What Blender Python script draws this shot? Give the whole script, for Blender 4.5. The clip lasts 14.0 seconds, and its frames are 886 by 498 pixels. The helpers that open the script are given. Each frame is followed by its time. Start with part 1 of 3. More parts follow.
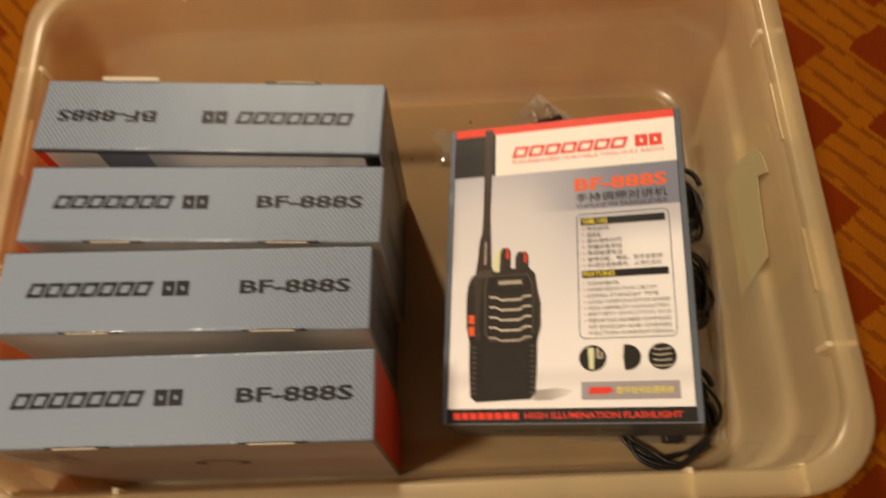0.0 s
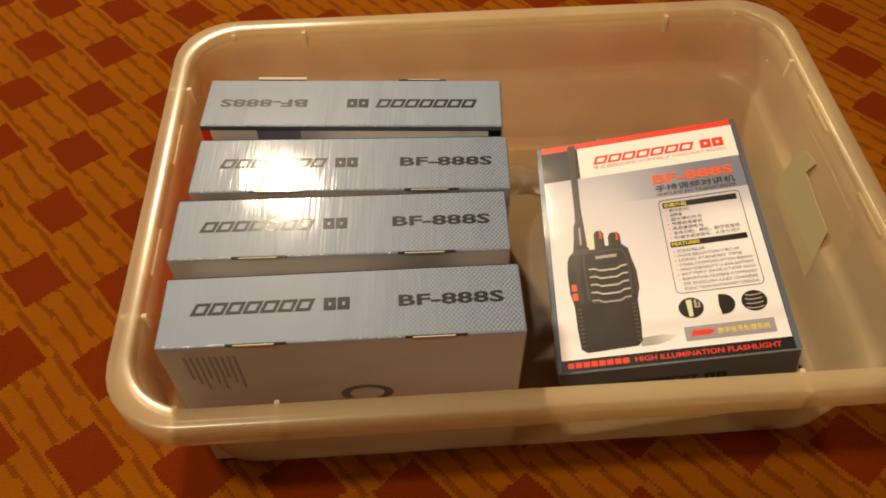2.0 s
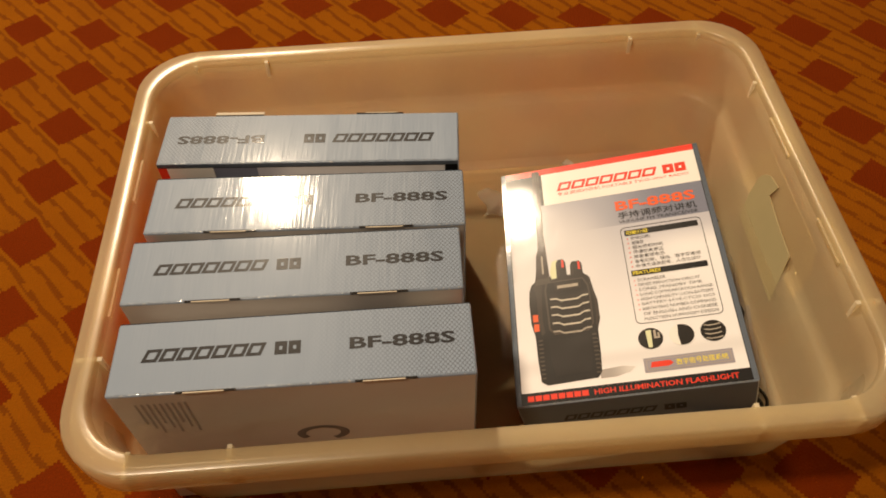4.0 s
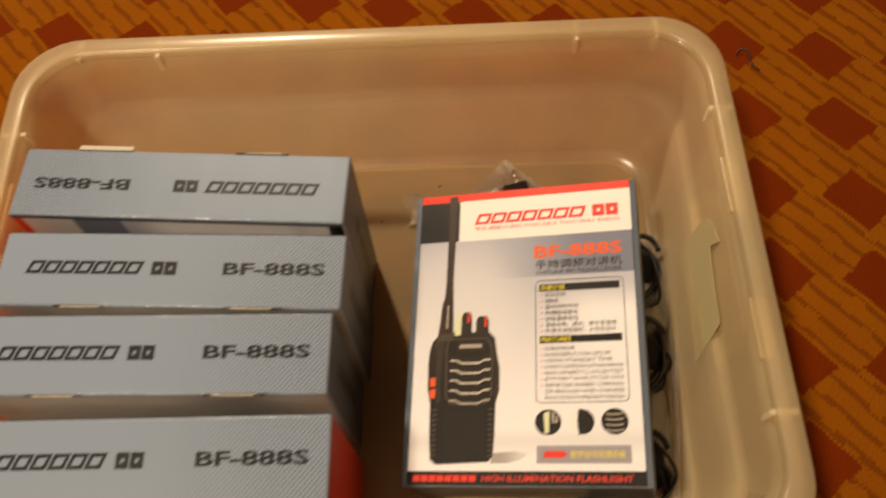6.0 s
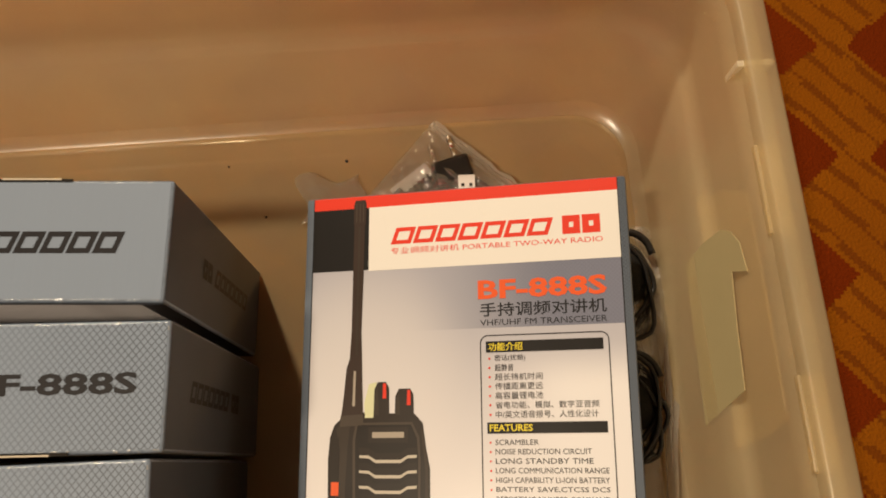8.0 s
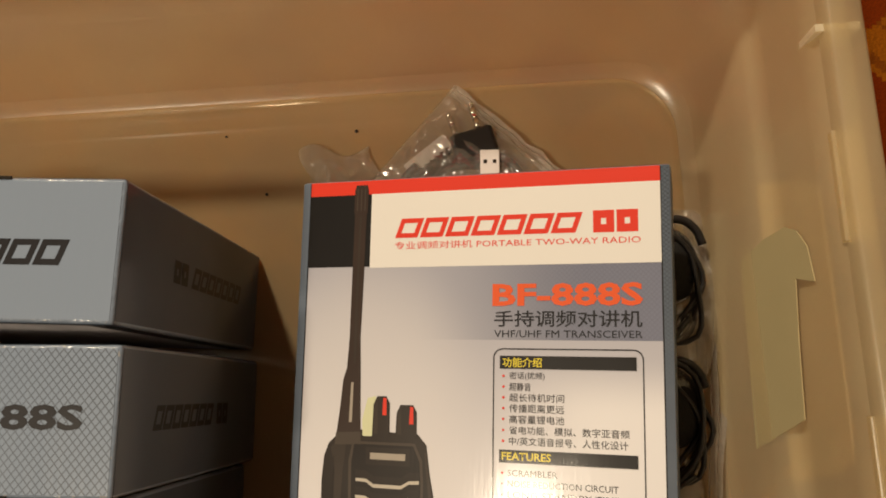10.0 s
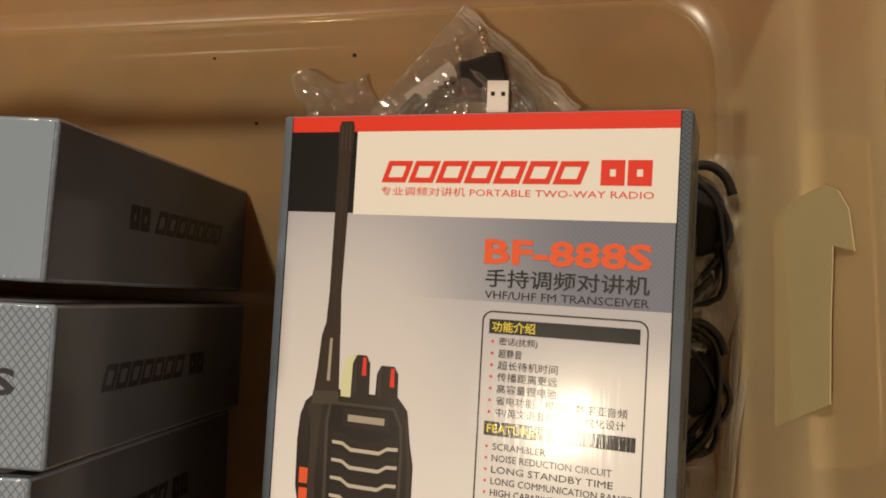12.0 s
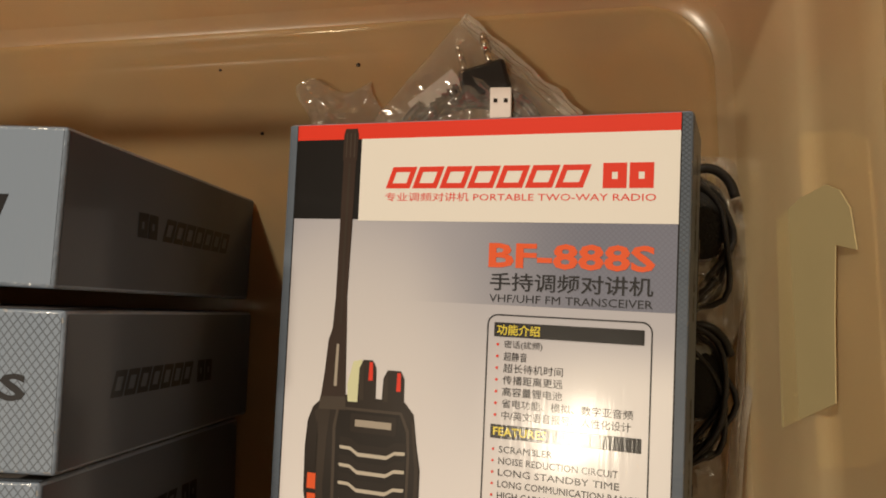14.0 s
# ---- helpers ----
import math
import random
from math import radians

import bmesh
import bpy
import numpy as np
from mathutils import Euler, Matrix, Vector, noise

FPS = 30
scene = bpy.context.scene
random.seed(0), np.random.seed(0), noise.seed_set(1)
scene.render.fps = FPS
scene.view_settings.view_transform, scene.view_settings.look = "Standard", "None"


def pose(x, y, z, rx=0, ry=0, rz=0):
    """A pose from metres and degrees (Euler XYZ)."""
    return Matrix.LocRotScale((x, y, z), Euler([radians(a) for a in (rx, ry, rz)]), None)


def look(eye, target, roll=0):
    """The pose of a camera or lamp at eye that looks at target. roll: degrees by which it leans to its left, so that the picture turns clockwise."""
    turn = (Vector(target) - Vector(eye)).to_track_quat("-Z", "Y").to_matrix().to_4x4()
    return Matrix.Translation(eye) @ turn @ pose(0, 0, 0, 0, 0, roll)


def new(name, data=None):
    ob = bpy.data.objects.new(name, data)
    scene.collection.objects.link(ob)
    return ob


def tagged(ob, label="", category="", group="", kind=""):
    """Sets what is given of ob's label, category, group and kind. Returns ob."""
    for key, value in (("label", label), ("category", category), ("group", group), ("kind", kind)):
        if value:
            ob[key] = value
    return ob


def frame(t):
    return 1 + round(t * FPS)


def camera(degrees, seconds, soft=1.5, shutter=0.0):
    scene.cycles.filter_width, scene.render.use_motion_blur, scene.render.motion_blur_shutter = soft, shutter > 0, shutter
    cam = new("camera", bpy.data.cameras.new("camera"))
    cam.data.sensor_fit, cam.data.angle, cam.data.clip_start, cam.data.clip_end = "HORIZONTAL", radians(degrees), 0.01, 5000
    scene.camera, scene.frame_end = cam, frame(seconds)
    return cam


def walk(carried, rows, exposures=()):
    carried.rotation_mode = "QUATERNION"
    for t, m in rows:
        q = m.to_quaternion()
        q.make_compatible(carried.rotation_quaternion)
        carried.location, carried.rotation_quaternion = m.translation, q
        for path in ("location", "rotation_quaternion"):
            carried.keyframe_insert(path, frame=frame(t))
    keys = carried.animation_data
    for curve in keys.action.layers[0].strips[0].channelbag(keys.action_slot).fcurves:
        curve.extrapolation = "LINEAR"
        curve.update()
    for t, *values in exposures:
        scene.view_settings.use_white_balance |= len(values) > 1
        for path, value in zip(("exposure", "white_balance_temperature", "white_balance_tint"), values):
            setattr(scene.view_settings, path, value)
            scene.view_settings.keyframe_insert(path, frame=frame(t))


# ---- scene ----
cam = camera(58.0, 14.0, soft=1.8, shutter=0.4)
PATH = [
    (0, (0.0333, -0.1469, 0.5149), (-0.0817, 0.6136, -1.3313), -6.52),
    (0.5, (-0.0333, -0.2374, 0.5063), (-0.0811, 0.9039, -1.1354), -3.58),
    (1, (-0.0617, -0.2942, 0.4956), (-0.08, 0.8634, -1.1352), -0.96),
    (1.5, (-0.0648, -0.3083, 0.4921), (-0.0855, 0.8862, -1.1118), -0.45),
    (2, (-0.0556, -0.3094, 0.4925), (-0.0834, 0.9194, -1.0852), -0.73),
    (2.5, (-0.0407, -0.3007, 0.4956), (-0.0849, 0.9381, -1.0739), -1.73),
    (3, (-0.0255, -0.2943, 0.5014), (-0.077, 0.9412, -1.0705), -2.15),
    (5.3, (-0.0303, -0.2681, 0.5258), (-0.0441, 0.8057, -1.1614), -1.80),
    (5.5, (-0.0191, -0.2451, 0.5333), (-0.0697, 0.7492, -1.2013), -3.43),
    (6, (0.0532, -0.1398, 0.5352), (-0.0514, 0.7171, -1.2689), -4.44),
    (6.5, (0.0821, -0.0897, 0.5042), (-0.0029, 0.6828, -1.3386), -3.54),
    (7, (0.086, -0.0449, 0.4807), (-0.0611, 0.6279, -1.3969), -10.06),
    (7.5, (0.0666, -0.0245, 0.4453), (0.0188, 0.6272, -1.4449), -2.85),
    (8, (0.0684, 0.0058, 0.412), (0.0748, 0.5268, -1.519), 0.83),
    (10.5, (0.0962, 0.0478, 0.3616), (-0.1141, 0.3369, -1.6062), -33.44),
    (11, (0.1057, 0.057, 0.3473), (-0.1676, 0.2444, -1.6251), -49.87),
    (11.5, (0.1003, 0.0636, 0.3428), (-0.1494, 0.2132, -1.6359), -55.32),
    (12, (0.1029, 0.0622, 0.3408), (-0.1388, 0.182, -1.6409), -59.98),
    (12.5, (0.1034, 0.0591, 0.3389), (-0.1423, 0.1911, -1.6415), -58.20),
    (13, (0.1034, 0.0662, 0.3364), (-0.1338, 0.182, -1.6462), -60.35),
    (13.5, (0.102, 0.0634, 0.3394), (-0.13, 0.1916, -1.6429), -57.54),
    (14, (0.1043, 0.0592, 0.3427), (-0.1573, 0.2106, -1.6343), -57.00),
]
walk(cam, [(t, look(eye, target, roll)) for t, eye, target, roll in PATH],
     exposures=[(0.0, 0.06, 6900.0, 13.0), (0.5, 0.04, 7000.0, 13.5), (1.0, 0.2, 7050.0, 13.5), (3.0, 0.2, 7050.0, 13.5), (6.5, 0.19, 7050.0, 13.5), (8.2, 0.02, 6750.0, 12.5), (10.5, -0.12, 6500.0, 11.0), (14.0, -0.2, 6350.0, 11.0)])

# ---- world and lamps ----
world = bpy.data.worlds.new("room_dark")
scene.world = world
world.use_nodes = True
world.node_tree.nodes["Background"].inputs[0].default_value = (1.0, 0.75, 0.5, 1)
world.node_tree.nodes["Background"].inputs[1].default_value = 0.01


def area_lamp(name, eye, target, size, watts, color):
    data = bpy.data.lights.new(name, "AREA")
    data.shape, data.size, data.energy, data.color = "DISK", size, watts, color
    ob = new(name, data)
    ob.matrix_world = look(eye, target)
    return ob


WARM = (1.0, 0.835, 0.61)
area_lamp("table_lamp_light", (-0.61, 1.42, 1.70), (-0.05, 0.05, 0.1), 0.13, 29.0, WARM)
area_lamp("ceiling_lamp_light", (-0.88, -0.45, 2.3), (0.0, 0.0, 0.0), 0.22, 31.0, WARM)

# ---- materials ----


class Nodes:
    """Short hand for node materials."""

    def __init__(self, name):
        self.mat = bpy.data.materials.new(name)
        self.mat.use_nodes = True
        self.t = self.mat.node_tree
        self.t.nodes.clear()
        self.out = self.t.nodes.new("ShaderNodeOutputMaterial")

    def put(self, socket, v):
        if isinstance(v, bpy.types.NodeSocket):
            self.t.links.new(v, socket)
        else:
            socket.default_value = v

    def add(self, kind, ins=None, out=0, **props):
        n = self.t.nodes.new(kind)
        for k, v in props.items():
            setattr(n, k, v)
        for k, v in (ins or {}).items():
            self.put(n.inputs[k], v)
        return n.outputs[out]

    def m(self, op, a, b=0.0, c=0.0):
        return self.add("ShaderNodeMath", {0: a, 1: b, 2: c}, operation=op)

    def mix(self, f, a, b):
        n = self.t.nodes.new("ShaderNodeMix")
        n.data_type = "RGBA"
        self.put(n.inputs[0], f)
        self.put(n.inputs[6], a)
        self.put(n.inputs[7], b)
        return n.outputs[2]

    def obj(self):
        return self.add("ShaderNodeTexCoord", out=3)

    def xyz(self, v):
        n = self.t.nodes.new("ShaderNodeSeparateXYZ")
        self.put(n.inputs[0], v)
        return n.outputs

    def vec(self, x, y, z=0.0):
        return self.add("ShaderNodeCombineXYZ", {0: x, 1: y, 2: z})

    def noise(self, v, scale, detail=3.0, rough=0.5):
        return self.add("ShaderNodeTexNoise", {"Vector": v, "Scale": scale, "Detail": detail, "Roughness": rough})

    def ramp(self, f, lo, hi):
        return self.add("ShaderNodeMapRange", {0: f, 1: lo, 2: hi, 3: 0.0, 4: 1.0}, interpolation_type="SMOOTHSTEP")

    def bump(self, h, strength, dist):
        return self.add("ShaderNodeBump", {"Height": h, "Strength": strength, "Distance": dist})

    def scaled(self, v, s):
        return self.add("ShaderNodeVectorMath", {0: v, 1: s}, operation="MULTIPLY")

    def principled(self, ins):
        s = self.add("ShaderNodeBsdfPrincipled", ins)
        self.t.links.new(s, self.out.inputs[0])
        return self.mat

    def surface(self, s):
        self.t.links.new(s, self.out.inputs[0])
        return self.mat


def rgb(r, g, b):
    return (r, g, b, 1.0)


def ink(name, color, rough=0.42, vary=0.08, second=None, axis=None):
    """Printed, lacquered card: fine paper waviness and slight wear."""
    n = Nodes(name)
    o = n.obj()
    w = n.noise(o, 60.0, 3.0)
    col = n.mix(n.m("MULTIPLY", w, vary), color, tuple(c * 0.6 for c in color[:3]) + (1.0,))
    if second:
        a = n.xyz(o)["XYZ".index(axis[0])]
        col = n.mix(n.ramp(a, axis[1], axis[2]), col, second)
    big = n.noise(n.scaled(o, (1, 1, 1)), 18.0, 2.0)
    fine = n.noise(n.scaled(o, (1.0, 0.12, 1.0)), 900.0, 2.0)
    h = n.m("ADD", n.m("MULTIPLY", big, 1.0), n.m("MULTIPLY", fine, 0.02))
    return n.principled({"Base Color": col, "Roughness": rough, "Normal": n.bump(h, 0.25, 0.004), "Coat Normal": n.bump(n.m("ADD", n.m("MULTIPLY", big, 0.5), n.m("MULTIPLY", fine, 0.03)), 0.25, 0.004), "Specular IOR Level": 0.2, "Coat Weight": 0.26, "Coat Roughness": 0.11})


GREY = rgb(0.25, 0.312, 0.41)
# grey end print, its colour darkened further for the shade on these faces
m_card_end_shaded = ink("card_end_print_shaded", rgb(0.088, 0.102, 0.125))
m_card_red = ink("card_red_print", rgb(0.70, 0.045, 0.018))
m_black = ink("print_black", rgb(0.009, 0.008, 0.008))
m_white = ink("print_white", rgb(0.87, 0.85, 0.81), vary=0.03)
m_red = ink("print_red", rgb(0.80, 0.05, 0.025))
m_orange = ink("print_orange", rgb(0.85, 0.12, 0.03))
m_yellow = ink("print_yellow", rgb(0.85, 0.70, 0.05))
m_ink = ink("print_dark_ink", rgb(0.018, 0.018, 0.022))
m_grey_ink = ink("print_grey_ink", rgb(0.16, 0.15, 0.15))
m_light_ink = ink("print_light_ink", rgb(0.42, 0.37, 0.31))
m_pale = ink("print_pale_green", rgb(0.72, 0.74, 0.48))


def edge_ink():
    """Folded lacquered edge of a carton, creased, with the lacquer cracked to pale flecks."""
    n = Nodes("card_edge_print")
    o = n.obj()
    crack = n.noise(o, 420.0, 2.0, 0.6)
    fleck = n.ramp(crack, 0.60, 0.72)
    col = n.mix(n.m("MULTIPLY", fleck, 0.6), GREY, rgb(0.62, 0.58, 0.52))
    h = n.m("ADD", n.noise(o, 60.0, 2.0), n.m("MULTIPLY", crack, 0.35))
    return n.principled({"Base Color": col, "Roughness": 0.35, "Normal": n.bump(h, 0.5, 0.003), "Specular IOR Level": 0.4, "Coat Weight": 0.9, "Coat Roughness": 0.12, "Coat Normal": n.bump(h, 0.4, 0.003)})


m_card_edge = edge_ink()
m_board = ink("bare_card", rgb(0.62, 0.55, 0.44), rough=0.7)
m_gap = ink("slot_dark", rgb(0.02, 0.017, 0.014), rough=0.8)
BOX_W, BOX_L, BOX_D = 0.1445, 0.191, 0.0440
PRINT_W = 0.137


def side_ink(name, flip, shade=1.0, p=0.0025):
    """Grey long side; a fine cross-hatch grows towards the end with the model name."""
    n = Nodes(name)
    o = n.obj()
    x, y, z = n.xyz(o)[0:3]
    along = n.m("DIVIDE", y, BOX_L)
    if flip:
        along = n.m("SUBTRACT", 1.0, along)
    fade = n.ramp(along, 0.45, 1.0)
    l1 = n.m("PINGPONG", n.m("ADD", y, n.m("MULTIPLY", n.m("ADD", z, x), 0.84)), p / 2)
    l2 = n.m("PINGPONG", n.m("SUBTRACT", y, n.m("MULTIPLY", n.m("ADD", z, x), 0.84)), p / 2)
    line = n.m("LESS_THAN", n.m("MINIMUM", l1, l2), 0.105 * p)
    w = n.noise(o, 40.0, 3.0)
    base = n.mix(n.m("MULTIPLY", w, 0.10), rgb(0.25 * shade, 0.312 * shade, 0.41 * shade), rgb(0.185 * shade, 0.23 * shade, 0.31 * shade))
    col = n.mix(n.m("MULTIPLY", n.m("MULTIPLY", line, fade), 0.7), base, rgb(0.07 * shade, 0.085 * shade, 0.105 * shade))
    big = n.noise(n.scaled(o, (1.0, 1.6, 0.5)), 22.0, 2.0)
    fine = n.noise(n.scaled(o, (0.1, 1.0, 0.06)), 520.0, 2.0)
    h = n.m("ADD", big, n.m("MULTIPLY", fine, 0.10))
    return n.principled({"Base Color": col, "Roughness": 0.42, "Normal": n.bump(h, 0.3, 0.004), "Coat Normal": n.bump(n.m("ADD", n.m("MULTIPLY", big, 0.35), n.m("MULTIPLY", fine, 0.055)), 0.3, 0.004), "Specular IOR Level": 0.2, "Coat Weight": 0.28, "Coat Roughness": 0.10})


m_side_a, m_side_b = side_ink("side_print_up", False), side_ink("side_print_down", True)
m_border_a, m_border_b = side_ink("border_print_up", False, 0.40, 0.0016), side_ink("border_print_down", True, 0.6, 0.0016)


def panel_ink():
    """The picture panel: lavender grey above, fading to near white below."""
    n = Nodes("panel_print")
    o = n.obj()
    x, y, z = n.xyz(o)[0:3]
    up = n.ramp(y, 0.03, 0.165)
    col = n.mix(up, rgb(0.88, 0.86, 0.88), rgb(0.42, 0.425, 0.50))
    glow = n.m("ADD", n.m("POWER", n.m("DIVIDE", n.m("ADD", x, 0.045), 0.05), 2.0), n.m("POWER", n.m("DIVIDE", n.m("SUBTRACT", y, 0.105), 0.06), 2.0))
    col = n.mix(n.m("MULTIPLY", n.ramp(glow, 1.2, 0.0), 0.42), col, rgb(0.86, 0.83, 0.82))
    right = n.ramp(x, 0.0, 0.05)
    low = n.ramp(y, 0.122, 0.10)
    col = n.mix(n.m("MULTIPLY", right, low), col, rgb(0.86, 0.85, 0.87))
    inside = n.m("MULTIPLY", n.m("GREATER_THAN", y, 0.1276), n.ramp(x, -0.025, 0.045))
    l1 = n.m("PINGPONG", n.m("ADD", x, y), 0.0009)
    l2 = n.m("PINGPONG", n.m("SUBTRACT", x, y), 0.0009)
    line = n.m("MULTIPLY", n.m("LESS_THAN", n.m("MINIMUM", l1, l2), 0.00018), 0.3)
    col = n.mix(inside, col, n.mix(line, rgb(0.20, 0.215, 0.29), rgb(0.13, 0.14, 0.20)))
    ground = n.m("MULTIPLY", n.ramp(y, 0.034, 0.026), n.ramp(y, 0.016, 0.026))
    col = n.mix(n.m("MULTIPLY", ground, 0.25), col, rgb(0.45, 0.43, 0.43))
    big = n.noise(o, 16.0, 2.0)
    fine = n.noise(n.scaled(o, (1.0, 0.1, 1.0)), 500.0, 2.0)
    h = n.m("ADD", big, n.m("MULTIPLY", fine, 0.02))
    return n.principled({"Base Color": col, "Roughness": 0.42, "Normal": n.bump(h, 0.25, 0.004), "Coat Normal": n.bump(n.m("ADD", n.m("MULTIPLY", big, 0.5), n.m("MULTIPLY", fine, 0.03)), 0.25, 0.004), "Specular IOR Level": 0.2, "Coat Weight": 0.2, "Coat Roughness": 0.11})


m_panel = panel_ink()
m_radio = ink("print_radio_black", rgb(0.014, 0.011, 0.009), second=rgb(0.03, 0.022, 0.017), axis=("Y", 0.03, 0.10))
m_radio_light = ink("print_radio_edge", rgb(0.07, 0.054, 0.042))
m_slat_ink = ink("print_slat_silver", rgb(0.58, 0.53, 0.45))
m_aerial = ink("print_radio_brown", rgb(0.046, 0.028, 0.021), vary=0.5)
m_radio_body = ink("print_radio_body", rgb(0.020, 0.015, 0.012), vary=0.5)
m_radio_shine = ink("print_radio_sheen", rgb(0.050, 0.037, 0.028), vary=0.6)
m_shade = ink("print_soft_grey", rgb(0.40, 0.37, 0.36), second=rgb(0.74, 0.71, 0.69), axis=("X", -0.014, 0.004))
m_print_row = ink("print_faint", rgb(0.30, 0.28, 0.27))
m_badge = ink("print_badge", rgb(0.33, 0.31, 0.36))
m_back = ink("back_print", rgb(0.50, 0.47, 0.44), second=rgb(0.62, 0.58, 0.54), axis=("Y", 0.05, 0.15))


def plastic_tub(name, milk, gloss=0.28, tint=(0.96, 0.80, 0.47)):
    """Frosted polypropylene: part clear, part scattering, with a soft shine."""
    n = Nodes(name)
    o = n.obj()
    w = n.noise(o, 9.0, 4.0)
    sc = n.noise(n.scaled(o, (1.0, 6.0, 1.0)), 120.0, 3.0)
    nor = n.bump(n.m("ADD", w, n.m("MULTIPLY", sc, 0.03)), 0.2, 0.004)
    clear = n.add("ShaderNodeBsdfTransparent", {"Color": rgb(0.98, 0.93, 0.82)})
    frost = n.add("ShaderNodeBsdfRefraction", {"Color": rgb(0.98, 0.93, 0.82), "Roughness": 0.35, "IOR": 1.08, "Normal": nor})
    see = n.add("ShaderNodeMixShader", {0: 0.3, 1: clear, 2: frost})
    dif = n.add("ShaderNodeBsdfDiffuse", {"Color": rgb(*tint), "Normal": nor})
    tra = n.add("ShaderNodeBsdfTranslucent", {"Color": rgb(*tint), "Normal": nor})
    body = n.add("ShaderNodeMixShader", {0: 0.5, 1: dif, 2: tra})
    amount = n.m("ADD", milk - 0.20, n.m("MULTIPLY", w, 0.40))
    both = n.add("ShaderNodeMixShader", {0: amount, 1: see, 2: body})
    shine = n.add("ShaderNodeBsdfGlossy", {"Color": rgb(1, 1, 1), "Roughness": gloss, "Normal": nor})
    face = n.add("ShaderNodeLayerWeight", {"Blend": 0.5}, out=1)
    fr = n.m("ADD", 0.045, n.m("MULTIPLY", n.m("POWER", face, 5.0), 0.5))
    return n.surface(n.add("ShaderNodeMixShader", {0: fr, 1: both, 2: shine}))


m_tub = plastic_tub("tub_plastic", 0.40, 0.26, tint=(0.96, 0.85, 0.57))
m_grip = plastic_tub("grip_plastic", 0.34, tint=(0.96, 0.85, 0.57))
m_rib = plastic_tub("tub_rib_plastic", 0.85, tint=(0.97, 0.90, 0.72))
m_floor_pl = plastic_tub("tub_floor_plastic", 0.54, 0.10, tint=(0.97, 0.81, 0.46))


def film_mat(name, cloud):
    n = Nodes(name)
    o = n.obj()
    h = n.m("ADD", n.noise(o, 60.0, 3.0, 0.55), n.m("MULTIPLY", n.noise(o, 240.0, 2.0), 0.12))
    nor = n.bump(h, 0.75, 0.004)
    clear = n.add("ShaderNodeBsdfTransparent", {"Color": rgb(0.95, 0.94, 0.92)})
    milk = n.add("ShaderNodeMixShader", {0: 0.5, 1: n.add("ShaderNodeBsdfTranslucent", {"Color": rgb(0.9, 0.86, 0.78), "Normal": nor}), 2: n.add("ShaderNodeBsdfDiffuse", {"Color": rgb(0.9, 0.86, 0.78), "Normal": nor})})
    a = n.add("ShaderNodeMixShader", {0: cloud, 1: clear, 2: milk})
    g = n.add("ShaderNodeBsdfGlossy", {"Roughness": 0.10, "Normal": nor})
    face = n.add("ShaderNodeLayerWeight", {"Blend": 0.5, "Normal": nor}, out=1)
    fr = n.m("ADD", 0.12, n.m("MULTIPLY", n.m("POWER", face, 3.0), 0.5))
    return n.surface(n.add("ShaderNodeMixShader", {0: fr, 1: a, 2: g}))


m_film = film_mat("clear_film", 0.19)
m_seam = film_mat("milky_film", 0.6)


def simple(name, color, rough, metal=0.0, vary=0.25, scale=200.0, bump=0.15):
    n = Nodes(name)
    o = n.obj()
    w = n.noise(o, scale, 3.0)
    col = n.mix(n.m("MULTIPLY", w, vary), color, tuple(c * 0.5 for c in color[:3]) + (1.0,))
    return n.principled({"Base Color": col, "Roughness": rough, "Metallic": metal, "Normal": n.bump(w, bump, 0.001)})


m_rubber = simple("black_rubber", rgb(0.016, 0.014, 0.013), 0.38)
m_foam = simple("black_foam", rgb(0.010, 0.009, 0.008), 0.8, scale=900.0, bump=0.6)
m_metal = simple("nickel_pin", rgb(0.75, 0.70, 0.62), 0.22, 1.0)
m_usb = simple("white_usb_shell", rgb(0.80, 0.79, 0.77), 0.35)
m_paper = simple("cream_paper", rgb(0.46, 0.38, 0.20), 0.75, vary=0.15, scale=60.0)
m_wall = simple("wall_paint", rgb(0.34, 0.28, 0.21), 0.85, vary=0.15, scale=3.0)
m_ceil = simple("ceiling_paint", rgb(0.52, 0.48, 0.42), 0.9, vary=0.1, scale=4.0)


